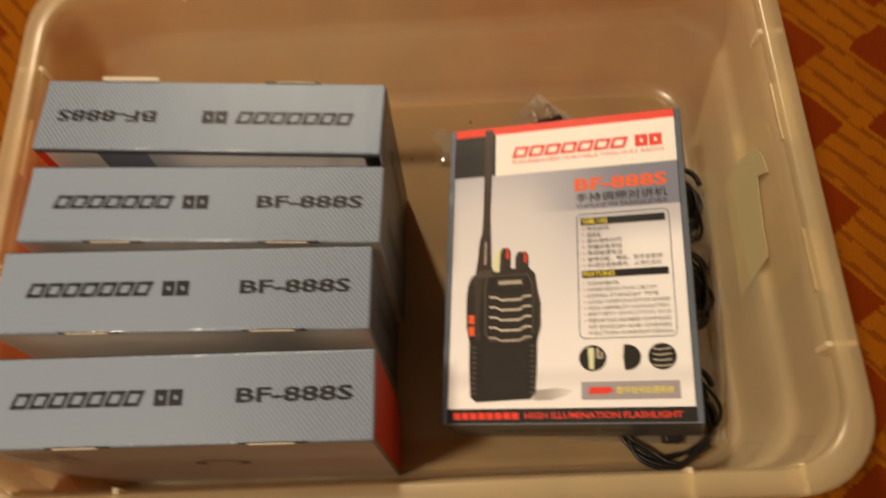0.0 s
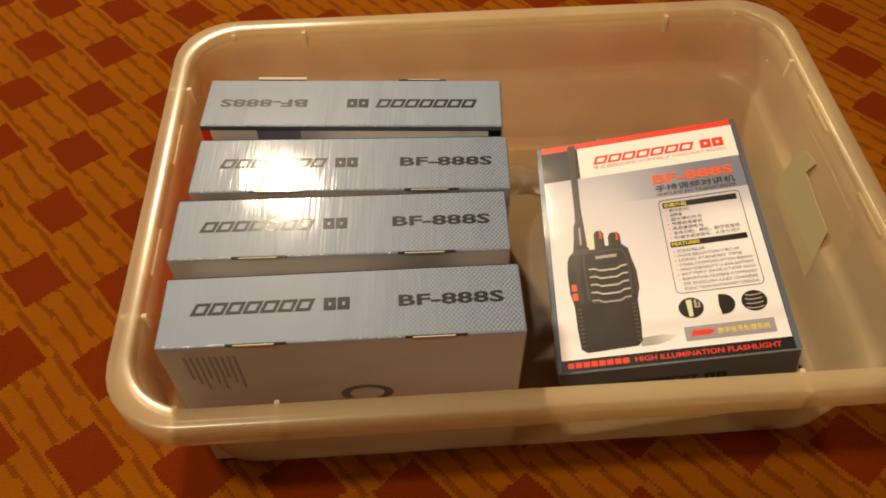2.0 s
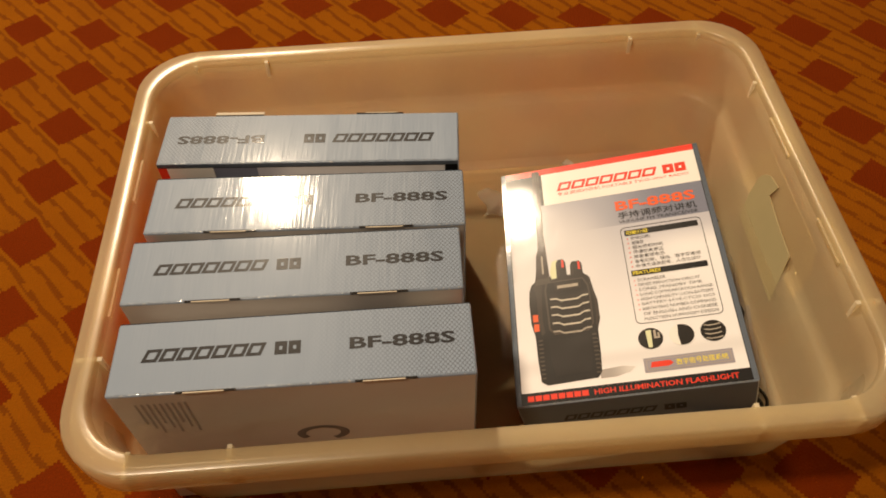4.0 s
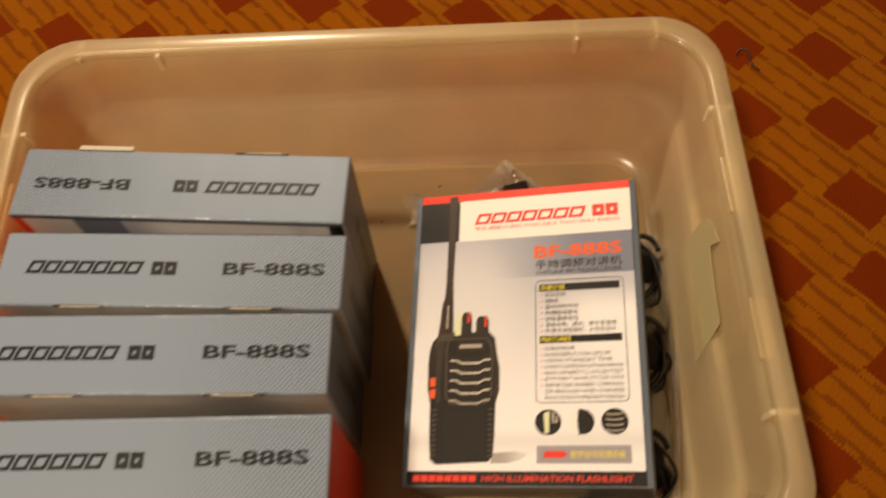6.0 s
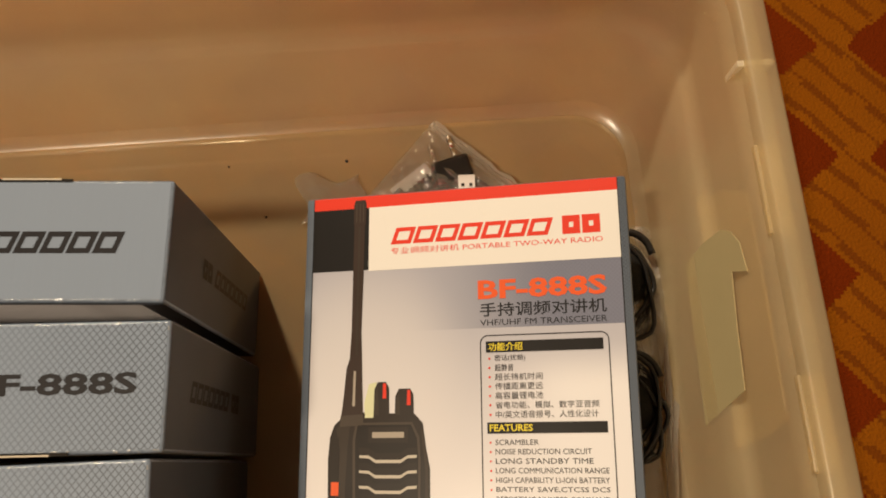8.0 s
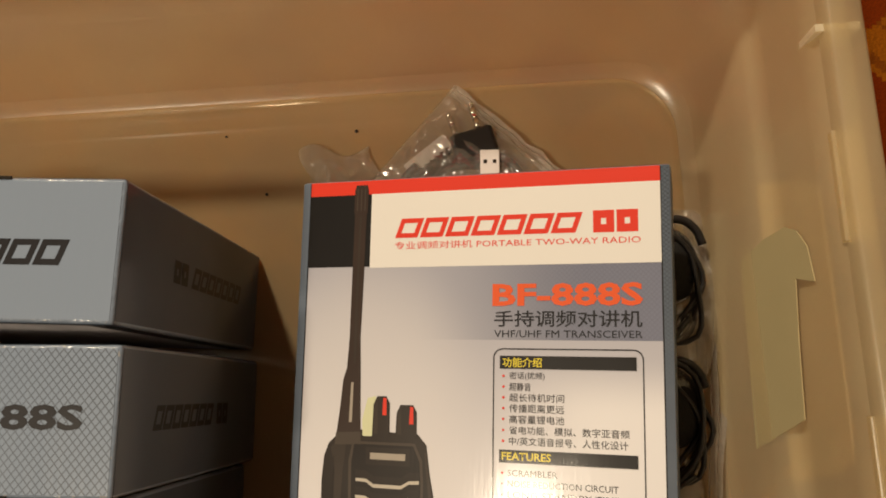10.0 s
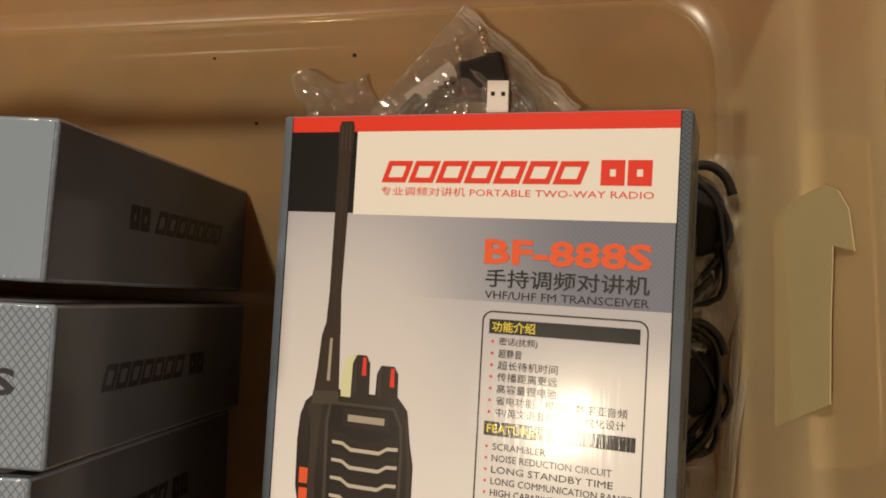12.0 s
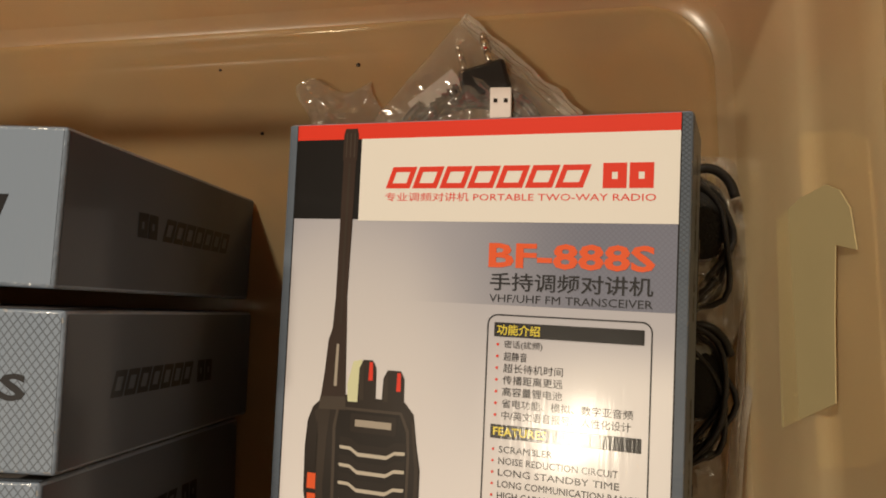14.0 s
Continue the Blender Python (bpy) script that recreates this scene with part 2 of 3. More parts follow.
def carpet_mat():
    """Woven carpet: red-brown diamonds on gold, with thin broken slanting lines."""
    n = Nodes("patterned_carpet")
    o = n.obj()
    wob = n.scaled(n.add("ShaderNodeVectorMath", {0: n.add("ShaderNodeTexNoise", {"Vector": o, "Scale": 30.0, "Detail": 1.0}, out=1), 1: (0.5, 0.5, 0.5)}, operation="SUBTRACT"), (0.006, 0.006, 0.0))
    q = n.add("ShaderNodeVectorMath", {0: o, 1: wob}, operation="ADD")
    q = n.add("ShaderNodeVectorMath", {0: q, 1: (0.0021, 0.0021, 1.0)}, operation="SNAP")
    x, y, z = n.xyz(q)[0:3]
    x, y = n.m("SUBTRACT", x, 0.328), n.m("SUBTRACT", y, 0.234)
    ax, ay, bx, by = 0.0720, -0.0081, 0.004, -0.068
    d = ax * by - ay * bx
    s = n.m("ADD", n.m("MULTIPLY", x, by / d), n.m("MULTIPLY", y, -bx / d))
    t = n.m("ADD", n.m("MULTIPLY", x, -ay / d), n.m("MULTIPLY", y, ax / d))
    fs = n.m("ABSOLUTE", n.m("SUBTRACT", s, n.m("ROUND", s)))
    ft = n.m("ABSOLUTE", n.m("SUBTRACT", t, n.m("ROUND", t)))
    diamond = n.m("LESS_THAN", n.m("ADD", fs, ft), 0.385)
    diff, summ = n.m("SUBTRACT", s, t), n.m("ADD", s, t)
    w = n.m("PINGPONG", n.m("ADD", diff, 0.5), 0.1667)
    line = n.m("LESS_THAN", w, 0.050)
    dash = n.m("GREATER_THAN", n.m("PINGPONG", n.m("ADD", summ, n.m("MULTIPLY", n.m("ROUND", n.m("MULTIPLY", diff, 3.0)), 0.37)), 0.5), 0.09)
    line = n.m("MULTIPLY", line, dash)
    grain = n.noise(o, 900.0, 3.0)
    stain = n.noise(o, 14.0, 4.0)
    gold = n.mix(stain, rgb(0.33, 0.100, 0.004), rgb(0.23, 0.062, 0.003))
    red = n.mix(stain, rgb(0.145, 0.018, 0.001), rgb(0.195, 0.028, 0.002))
    col = n.mix(n.m("MULTIPLY", line, 0.65), gold, rgb(0.14, 0.030, 0.003))
    col = n.mix(diamond, col, red)
    col = n.mix(n.m("MULTIPLY", grain, 0.55), col, n.mix(0.55, col, rgb(0.03, 0.008, 0.002)))
    pile = n.noise(o, 600.0, 2.0)
    return n.principled({"Base Color": col, "Roughness": 0.95, "Specular IOR Level": 0.05, "Normal": n.bump(n.m("ADD", pile, n.m("MULTIPLY", diamond, 0.4)), 0.6, 0.002), "Sheen Weight": 0.0})


m_carpet = carpet_mat()

# ---- mesh helpers ----


def part(name, bm, material, parent=None, label="", smooth=False):
    me = bpy.data.meshes.new(name)
    bm.to_mesh(me)
    bm.free()
    me.materials.append(material)
    if smooth:
        for p in me.polygons:
            p.use_smooth = True
    ob = new(name, me)
    ob.parent = parent
    if label:
        ob["label"] = label
    return ob


def raw(name, verts, faces, material, parent=None, label="", smooth=False):
    bm = bmesh.new()
    vs = [bm.verts.new(v) for v in verts]
    for f in faces:
        bm.faces.new([vs[i] for i in f])
    bmesh.ops.recalc_face_normals(bm, faces=bm.faces[:])
    return part(name, bm, material, parent, label, smooth)


def block_bm(x0, x1, y0, y1, z0, z1, bevel=0.0, seg=2):
    bm = bmesh.new()
    bmesh.ops.create_cube(bm, size=1.0, matrix=Matrix.Translation(((x0 + x1) / 2, (y0 + y1) / 2, (z0 + z1) / 2)) @ Matrix.Diagonal((x1 - x0, y1 - y0, z1 - z0, 1)))
    if bevel:
        bmesh.ops.bevel(bm, geom=bm.edges[:], offset=bevel, segments=seg, affect="EDGES", profile=0.5)
    return bm


def flat(name, shapes, m, material, parent, label="", lift=0.0001):
    """Flat printed shapes (lists of corners in metres) on the face m of a box."""
    bm = bmesh.new()
    for pts in shapes:
        bm.faces.new([bm.verts.new(m @ Vector((u, v, lift))) for u, v in pts])
    return part(name, bm, material, parent, label)


def rect(x0, x1, y0, y1):
    return [(x0, y0), (x1, y0), (x1, y1), (x0, y1)]


def mm(shape):
    return [(x / 1000, y / 1000) for x, y in shape]


def letters(name, body, x0, x1, y0, y1, m, material, parent, bold=0.0, lift=0.0002, label="", slant=0.0):
    """Words set in the built-in font, fitted into a rectangle (millimetres) on the face m."""
    curve = bpy.data.curves.new(name, "FONT")
    curve.body, curve.resolution_u, curve.offset, curve.shear = body, 2, bold, slant
    tmp = bpy.data.objects.new(name, curve)
    scene.collection.objects.link(tmp)
    me = bpy.data.meshes.new_from_object(tmp.evaluated_get(bpy.context.evaluated_depsgraph_get()))
    bpy.data.objects.remove(tmp)
    bpy.data.curves.remove(curve)
    co = [v.co.copy() for v in me.vertices]
    ax, bx = min(c.x for c in co), max(c.x for c in co)
    ay, by = min(c.y for c in co), max(c.y for c in co)
    for v in me.vertices:
        u = (x0 + (v.co.x - ax) / (bx - ax) * (x1 - x0)) / 1000
        w = (y0 + (v.co.y - ay) / (by - ay) * (y1 - y0)) / 1000
        v.co = m @ Vector((u, w, lift))
    me.materials.clear()
    me.materials.append(material)
    ob = new(name, me)
    ob.parent = parent
    if label:
        ob["label"] = label
    return ob


def wordmark(x0, x1, y0, y1, m, material, parent, lift, slant=0.35):
    """A maker's mark as seven plain slanting hollow blocks, one part each."""
    n, h = 7, y1 - y0
    w = (x1 - x0 - slant * h) / n
    for i in range(n):
        hollow_block(x0 + i * w, x0 + (i + 0.90) * w, y0, y1, slant, 0.24, m, material, parent, lift)


def seals(x0, x1, y0, y1, m, material, parent, lift):
    """Two square seals beside the mark."""
    w = (x1 - x0) / 2
    for i in range(2):
        hollow_block(x0 + i * w, x0 + (i + 0.9) * w, y0, y1, 0.0, 0.36, m, material, parent, lift)


def hollow_block(a, b, y0, y1, slant, stroke, m, material, parent, lift):
    h, w = y1 - y0, b - a
    k, kx = stroke * h, stroke * 1.05 * min(h, w)
    def at(x, y):
        return m @ Vector(((x + slant * (y - y0)) / 1000, y / 1000, lift))
    o = [at(a, y0), at(b, y0), at(b, y1), at(a, y1)]
    i = [at(a + kx, y0 + k), at(b - kx, y0 + k), at(b - kx, y1 - k), at(a + kx, y1 - k)]
    bm = bmesh.new()
    vs = [bm.verts.new(p) for p in o + i]
    for q in range(4):
        bm.faces.new((vs[q], vs[(q + 1) % 4], vs[4 + (q + 1) % 4], vs[4 + q]))
    part("mark_block", bm, material, parent)


def disc(cx, cy, r, n=28, sq=1.0):
    return [(cx + r * math.cos(2 * math.pi * i / n), cy + sq * r * math.sin(2 * math.pi * i / n)) for i in range(n)]


def tube(name, pts, r, material, parent=None, seg=7, step=6, label=""):
    """A round cable through the given points (smooth spline)."""
    P = [Vector(p) for p in pts]
    P = [2 * P[0] - P[1]] + P + [2 * P[-1] - P[-2]]
    line = []
    for i in range(1, len(P) - 2):
        a, b, c, d = P[i - 1:i + 3]
        for k in range(step):
            t = k / step
            line.append(0.5 * ((2 * b) + (c - a) * t + (2 * a - 5 * b + 4 * c - d) * t * t + (3 * b - a - 3 * c + d) * t ** 3))
    line.append(P[-2])
    bm, rings = bmesh.new(), []
    up = Vector((0, 0, 1))
    for i, p in enumerate(line):
        d = (line[min(i + 1, len(line) - 1)] - line[max(i - 1, 0)]).normalized()
        s = d.cross(up)
        s = s.normalized() if s.length > 1e-4 else Vector((1, 0, 0))
        w = s.cross(d)
        rings.append([bm.verts.new(p + r * (math.cos(2 * math.pi * k / seg) * s + math.sin(2 * math.pi * k / seg) * w)) for k in range(seg)])
    for a, b in zip(rings, rings[1:]):
        for k in range(seg):
            bm.faces.new((a[k], a[(k + 1) % seg], b[(k + 1) % seg], b[k]))
    bm.faces.new(rings[0])
    bm.faces.new(rings[-1])
    bmesh.ops.recalc_face_normals(bm, faces=bm.faces[:])
    return part(name, bm, material, parent, label, smooth=True)


# ---- room ----


def slab(name, x0, x1, y0, y1, z0, z1, material, label, category):
    ob = part(name, block_bm(x0, x1, y0, y1, z0, z1), material)
    return tagged(ob, label, category, kind="structure")


slab("floor", -2.6, 2.2, -2.2, 2.4, -0.05, 0.0, m_carpet, "gold carpet with red-brown diamonds and broken lines", "carpet")
slab("wall_north", -2.6, 2.2, 2.4, 2.5, 0.0, 2.5, m_wall, "plain painted room wall", "wall")
slab("wall_south", -2.6, 2.2, -2.3, -2.2, 0.0, 2.5, m_wall, "plain painted room wall", "wall")
slab("wall_west", -2.7, -2.6, -2.2, 2.4, 0.0, 2.5, m_wall, "plain painted room wall", "wall")
slab("wall_east", 2.2, 2.3, -2.2, 2.4, 0.0, 2.5, m_wall, "plain painted room wall", "wall")
slab("ceiling", -2.6, 2.2, -2.2, 2.4, 2.5, 2.6, m_ceil, "plain white painted ceiling", "ceiling")

# ---- storage tub ----
TUB_CX, TUB_CY, TUB_HX, TUB_HY, TUB_TURN = -0.0155, 0.0555, 0.2360, 0.1725, 4.3
FLOOR_Z = 0.0045
tub = tagged(new("storage_tub"), "frosted clear plastic storage tub without a lid, on the carpet", "storage tub")
tub.matrix_world = pose(0, 0, 0, 0, 0, TUB_TURN) @ pose(TUB_CX, TUB_CY, 0)


TUB_TALL, TUB_LEAN = 1.087, 0.86


def ring(off, z, radius, n=9):
    z = z * TUB_TALL if z > 0.02 else z
    off = off if off < 0.0146 else 0.0146 + (off - 0.0146) * TUB_LEAN
    hx, hy, r = TUB_HX - off, TUB_HY - off, max(radius - off * 0.35, 0.012)
    out = []
    for sx, sy, a0 in ((1, 1, 0), (-1, 1, 90), (-1, -1, 180), (1, -1, 270)):
        for k in range(n):
            a = radians(a0 + 90 * k / (n - 1))
            out.append((sx * (hx - r) + r * math.cos(a), sy * (hy - r) + r * math.sin(a) - 0.008 * (1 - min(1.0, z / 0.09)), z))
    return out


def loft(name, profile, material, parent, cap_first=False, cap_last=False, radius=0.05, label=""):
    bm, rows = bmesh.new(), []
    for off, z in profile:
        rows.append([bm.verts.new(p) for p in ring(off, z, radius)])
    k = len(rows[0])
    for a, b in zip(rows, rows[1:]):
        for i in range(k):
            bm.faces.new((a[i], a[(i + 1) % k], b[(i + 1) % k], b[i]))
    if cap_first:
        bm.faces.new(rows[0])
    if cap_last:
        bm.faces.new(rows[-1])
    bmesh.ops.recalc_face_normals(bm, faces=bm.faces[:])
    return part(name, bm, material, parent, label, smooth=True)


RIM = 0.103
loft("shell", [(0.0430, 0.0054), (0.0388, 0.0068), (0.0346, 0.0120), (0.0320, 0.021), (0.0263, 0.042), (0.0228, 0.0535), (0.0210, 0.0560), (0.0186, 0.0585), (0.0171, 0.064), (0.0146, 0.086), (0.0132, 0.0985), (0.0126, 0.1018), (0.0121, RIM - 0.0004), (0.0113, RIM),
               (0.0065, RIM + 0.0002), (0.0018, RIM), (0.0007, RIM - 0.0004), (0.0, RIM - 0.0014), (0.0, 0.096), (0.0, 0.0855), (0.0010, 0.0842), (0.0022, 0.0850), (0.0024, 0.096), (0.0045, 0.1003), (0.0080, 0.1008), (0.0130, 0.0985), (0.0162, 0.086), (0.0190, 0.063), (0.0206, 0.0565), (0.0231, 0.0538), (0.0248, 0.0520), (0.0282, 0.041), (0.0338, 0.020), (0.0366, 0.0085), (0.0408, 0.002), (0.0430, 0.0012)], m_tub, tub, radius=0.043)
loft("base", [(0.0432, 0.0053), (0.0455, 0.0064), (0.0485, 0.0066), (0.0510, 0.0056), (0.0575, 0.0054), (0.0595, 0.0050), (0.0615, FLOOR_Z), (0.068, FLOOR_Z - 0.0002)], m_floor_pl, tub, cap_last=True, radius=0.043)
for sx in (-0.196, -0.142, 0.142, 0.196):
    for sy in (-1, 1):
        y = sy * (TUB_HY - 0.0082)
        part("rim_rib", block_bm(sx - 0.0013, sx + 0.0013, y - 0.0075, y + 0.0075, 0.0929, 0.1090), m_rib, tub)
for sy in (-0.098, 0.098):
    for sx in (-1, 1):
        x = sx * (TUB_HX - 0.0082)
        part("rim_rib", block_bm(x - 0.0075, x + 0.0075, sy - 0.0013, sy + 0.0013, 0.0929, 0.1090), m_rib, tub)


def wall_u(z):
    """Inner face of the tub's short wall, measured from the tub's middle."""
    inner = ((0.012, 0.0346), (0.0228, 0.0320), (0.0457, 0.0263), (0.0582, 0.0228), (0.0609, 0.0210), (0.0636, 0.0186), (0.0696, 0.0171), (0.0935, 0.0146), (0.107, 0.0132))
    for (z0, a), (z1, b) in zip(inner, inner[1:]):
        if z <= z1:
            break
    off = a + (b - a) * (z - z0) / (z1 - z0)
    return TUB_HX - (off if off < 0.0146 else 0.0146 + (off - 0.0146) * TUB_LEAN)


def grip_step(side, y0, y1):
    """One moulded step of the hand grip, a thin plate under the rim of a short side."""
    x0, x1 = side * (TUB_HX - 0.0045), side * (TUB_HX - 0.0145)
    part("grip_step", block_bm(min(x0, x1), max(x0, x1), y0, y1, 0.1040, 0.1075, 0.0006, 2), m_tub, tub)


for side in (-1, 1):
    for y0, y1 in ((0.024, 0.062), (-0.068, -0.032)):
        grip_step(side, y0, y1)


def paper_label():
    pts = [(0.029, 0.039), (0.0345, 0.056), (0.0365, 0.072), (0.0335, 0.079), (0.027, 0.084), (0.014, 0.086), (0.0165, 0.075), (-0.008, 0.072), (-0.034, 0.070), (-0.0465, 0.035), (-0.022, 0.0365)]
    flat_u = [TUB_HX - 0.0282 + (z - 0.035) * 0.21 for y, z in pts]
    verts = [(u, y, z) for u, (y, z) in zip(flat_u, pts)] + [(u + 0.0004, y, z) for u, (y, z) in zip(flat_u, pts)]
    k = len(pts)
    faces = [tuple(range(k)), tuple(range(2 * k - 1, k - 1, -1))] + [(i, (i + 1) % k, k + (i + 1) % k, k + i) for i in range(k)]
    raw("torn_label", verts, faces, m_paper, tub, "torn cream paper label stuck to the wall")


paper_label()


def grip_panel():
    """Flush panel under the hand grip, where the wall's step rises towards the rim, with a raised edge."""
    edge = [(0.057, 0.055), (0.0545, 0.065), (0.052, 0.078), (0.047, 0.088), (0.038, 0.0925)]
    pts = edge + [(-y, z) for y, z in reversed(edge)]
    k = len(pts)
    verts = [(wall_u(z) - 0.0004, y, z) for y, z in pts] + [(wall_u(z) + 0.0006, y, z) for y, z in pts]
    faces = [tuple(range(k)), tuple(range(2 * k - 1, k - 1, -1))] + [(i, (i + 1) % k, k + (i + 1) % k, k + i) for i in range(k)]
    panel = raw("grip_panel", verts, faces, m_grip, tub)
    tube("grip_edge", [(wall_u(z) + 0.0001, y, z) for y, z in pts], 0.0007, m_tub, panel)


grip_panel()

# ---- radio boxes ----
SIDE_UP = Matrix(((0, 0, 1, BOX_W / 2), (1, 0, 0, 0), (0, 1, 0, 0), (0, 0, 0, 1)))
SIDE_DOWN = Matrix(((0, 0, -1, -BOX_W / 2), (-1, 0, 0, BOX_L), (0, 1, 0, 0), (0, 0, 0, 1)))
END_LOW = Matrix(((1, 0, 0, -BOX_W / 2), (0, 0, -1, 0), (0, 1, 0, 0), (0, 0, 0, 1)))
END_TOP = Matrix(((-1, 0, 0, BOX_W / 2), (0, 0, 1, BOX_L), (0, 1, 0, 0), (0, 0, 0, 1)))
FRONT = Matrix(((1, 0, 0, -PRINT_W / 2), (0, 1, 0, 0), (0, 0, 1, BOX_D), (0, 0, 0, 1)))
BACK = Matrix(((-1, 0, 0, BOX_W / 2), (0, 1, 0, 0), (0, 0, -1, 0), (0, 0, 0, 1)))
WM, LM, DM, PM = BOX_W * 1000, BOX_L * 1000, BOX_D * 1000, PRINT_W * 1000


def radio_box(label, end_material, group="", detail=False, tab=False):
    """A carton lying on its back: width along x, length along y, picture on top."""
    box = tagged(new("radio_box"), label, "box", group)
    part("carton", block_bm(-BOX_W / 2, BOX_W / 2, 0, BOX_L, 0, BOX_D, 0.0013, 4), m_card_edge, box, smooth=True)
    e = 1.1
    for m, mat in ((SIDE_UP, m_side_a), (SIDE_DOWN, m_side_b)):
        side = flat("side_panel", [mm(rect(e, LM - e, e, DM - e))], m, mat, box, "grey lacquered side with fine cross-hatching")
        wordmark(15.5, 82, 19.0, 26.8, m, m_ink, side, 0.0002)
        seals(85.5, 100, 18.8, 26.8, m, m_ink, side, 0.0002)
        letters("model_name", "BF-888S", 125, 181, 19.2, 26.6, m, m_ink, side, bold=0.03)
        for a, b in ((36, 67), (128, 160)):
            slot = part("flap_slot", block_bm(a / 1000, b / 1000, -0.0003, 0.0007, -0.0002, 0.0003), m_gap, side)
            slot.data.transform(m)
            lip = part("flap_lip", block_bm((a + 4) / 1000, (b - 6) / 1000, -0.0005, 0.0001, -0.0004, 0.0004), m_board, side)
            lip.data.transform(m)
    low = flat("end_panel", [mm(rect(e, WM - e, e, DM - e))], END_LOW, m_card_end_shaded, box, "grey end with a black mark, shade darkened into its colour")
    wordmark(26, 86, 18, 26, END_LOW, m_black, low, 0.0002)
    seals(89, 103, 18, 26, END_LOW, m_black, low, 0.0002)
    flat("end_panel", [mm(rect(e, WM - e, e, DM - e))], END_TOP, end_material, box, "red end flap")
    back = flat("back_panel", [mm(rect(e, WM - e, e, LM - e))], BACK, m_back, box, "pale printed back")
    # rows of unreadable small print and a dark curved mark on the back
    rows = [rect(10, 34 + 6 * ((i * 7) % 3), 12 + 3.2 * i, 13.4 + 3.2 * i) for i in range(9)]
    for r in rows:
        flat("text_bar", [mm(r)], BACK, m_print_row, back, lift=0.0002)
    arc = [(60 + 10 * math.cos(a) * f, 104 + 15 * math.sin(a) * f) for f, steps in ((1.0, range(0, 15)), (0.66, range(14, -1, -1))) for a in (0.5 + 0.35 * k for k in steps)]
    flat("curved_mark", [mm(arc)], BACK, m_grey_ink, back, lift=0.0002)
    picture_panel(box, detail)
    if tab:
        t = part("loose_flap", block_bm(-0.0, 0.032, -0.003, 0.0004, -0.0002, 0.0003), m_board, box, "bent bare card flap")
        t.data.transform(SIDE_UP @ pose(0.128, 0, 0.0004, 18, 0, 0))
    return box


def picture_panel(box, detail):
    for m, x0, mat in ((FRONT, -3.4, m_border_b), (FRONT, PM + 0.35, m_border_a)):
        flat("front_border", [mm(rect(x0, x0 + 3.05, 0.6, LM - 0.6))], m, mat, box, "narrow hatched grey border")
    for x0 in (-0.35, PM - 0.15):
        flat("black_edge", [mm(rect(x0, x0 + 0.5, 0.6, LM - 0.6))], FRONT, m_black, box, lift=0.00016)
    panel = flat("picture_panel", [mm(rect(0, PM, 0.6, LM - 0.6))], FRONT, m_panel, box, "glossy printed picture panel")
    flat("red_strip", [mm(rect(0, PM, 184.8, LM - 0.6))], FRONT, m_red, panel, lift=0.0002)
    flat("black_block", [mm(rect(0, 26.5, 155.8, 184.8))], FRONT, m_black, panel, lift=0.0002)
    flat("white_block", [mm(rect(26.5, PM, 155.3, 184.8))], FRONT, m_white, panel, lift=0.0002)
    flat("bottom_strip", [mm(rect(0, PM, 0.6, 8.8))], FRONT, m_black, panel, lift=0.0002)
    if not detail:
        return
    k = 0.00032
    wordmark(36.8, 110.5, 166.8, 174.4, FRONT, m_red, panel, k)
    seals(113.2, 130, 166.6, 174.8, FRONT, m_red, panel, k)
    letters("tagline", "专业调频对讲机 PORTABLE TWO-WAY RADIO", 36.8, 130, 162.3, 165.3, FRONT, m_red, panel, lift=k)
    letters("model_name", "BF-888S", 76, 130.4, 140.0, 148.4, FRONT, m_orange, panel, bold=0.03, lift=k, label="orange-red model name")
    letters("product_line", "手持调频对讲机", 76.8, 130, 132.4, 138.4, FRONT, m_ink, panel, bold=0.010, lift=k)
    letters("product_line", "VHF/UHF FM TRANSCEIVER", 76.8, 130, 128.6, 131.2, FRONT, m_ink, panel, lift=k)
    # feature list in a rounded thin frame
    def rounded(x0, x1, y0, y1, r):
        return [(cx + r * math.cos(radians(a)), cy + r * math.sin(radians(a))) for cx, cy, a0 in ((x1 - r, y1 - r, 0), (x0 + r, y1 - r, 90), (x0 + r, y0 + r, 180), (x1 - r, y0 + r, 270)) for a in range(a0, a0 + 91, 15)]
    o, i = rounded(76.5, 130.3, 47.5, 124.6, 3.5), rounded(76.95, 129.85, 47.95, 124.15, 3.1)
    flat("list_frame", [mm([o[a], o[(a + 1) % len(o)], i[(a + 1) % len(o)], i[a]]) for a in range(len(o))], FRONT, m_ink, panel, lift=k)
    flat("heading_bar", [mm(rect(79.0, 127.8, 117.2, 121.9))], FRONT, m_black, panel, lift=k)
    letters("heading", "功能介绍", 80.0, 94.5, 117.8, 121.3, FRONT, m_yellow, panel, bold=0.012, lift=k + 0.00008)
    lines = (("密话(扰频)", 95.5), ("超静音", 90.5), ("超长待机时间", 102.5), ("传播距离更远", 102.5), ("高容量锂电池", 102.5), ("省电功能、模拟、数字亚音频", 125.0), ("中/英文语音报号、人性化设计", 124.5))
    for j, (s, x1) in enumerate(lines):
        y = 113.2 - 3.85 * j
        letters("feature_line", s, 82.6, x1, y, y + 2.9, FRONT, m_ink, panel, lift=k)
        flat("bullet", [mm(disc(80.4, y + 1.4, 0.5, 8))], FRONT, m_red, panel, lift=k)
    flat("heading_bar", [mm(rect(79.0, 127.8, 83.9, 88.4))], FRONT, m_black, panel, lift=k)
    letters("heading", "FEATURES", 80.0, 97.8, 84.8, 87.6, FRONT, m_yellow, panel, bold=0.02, lift=k + 0.00008)
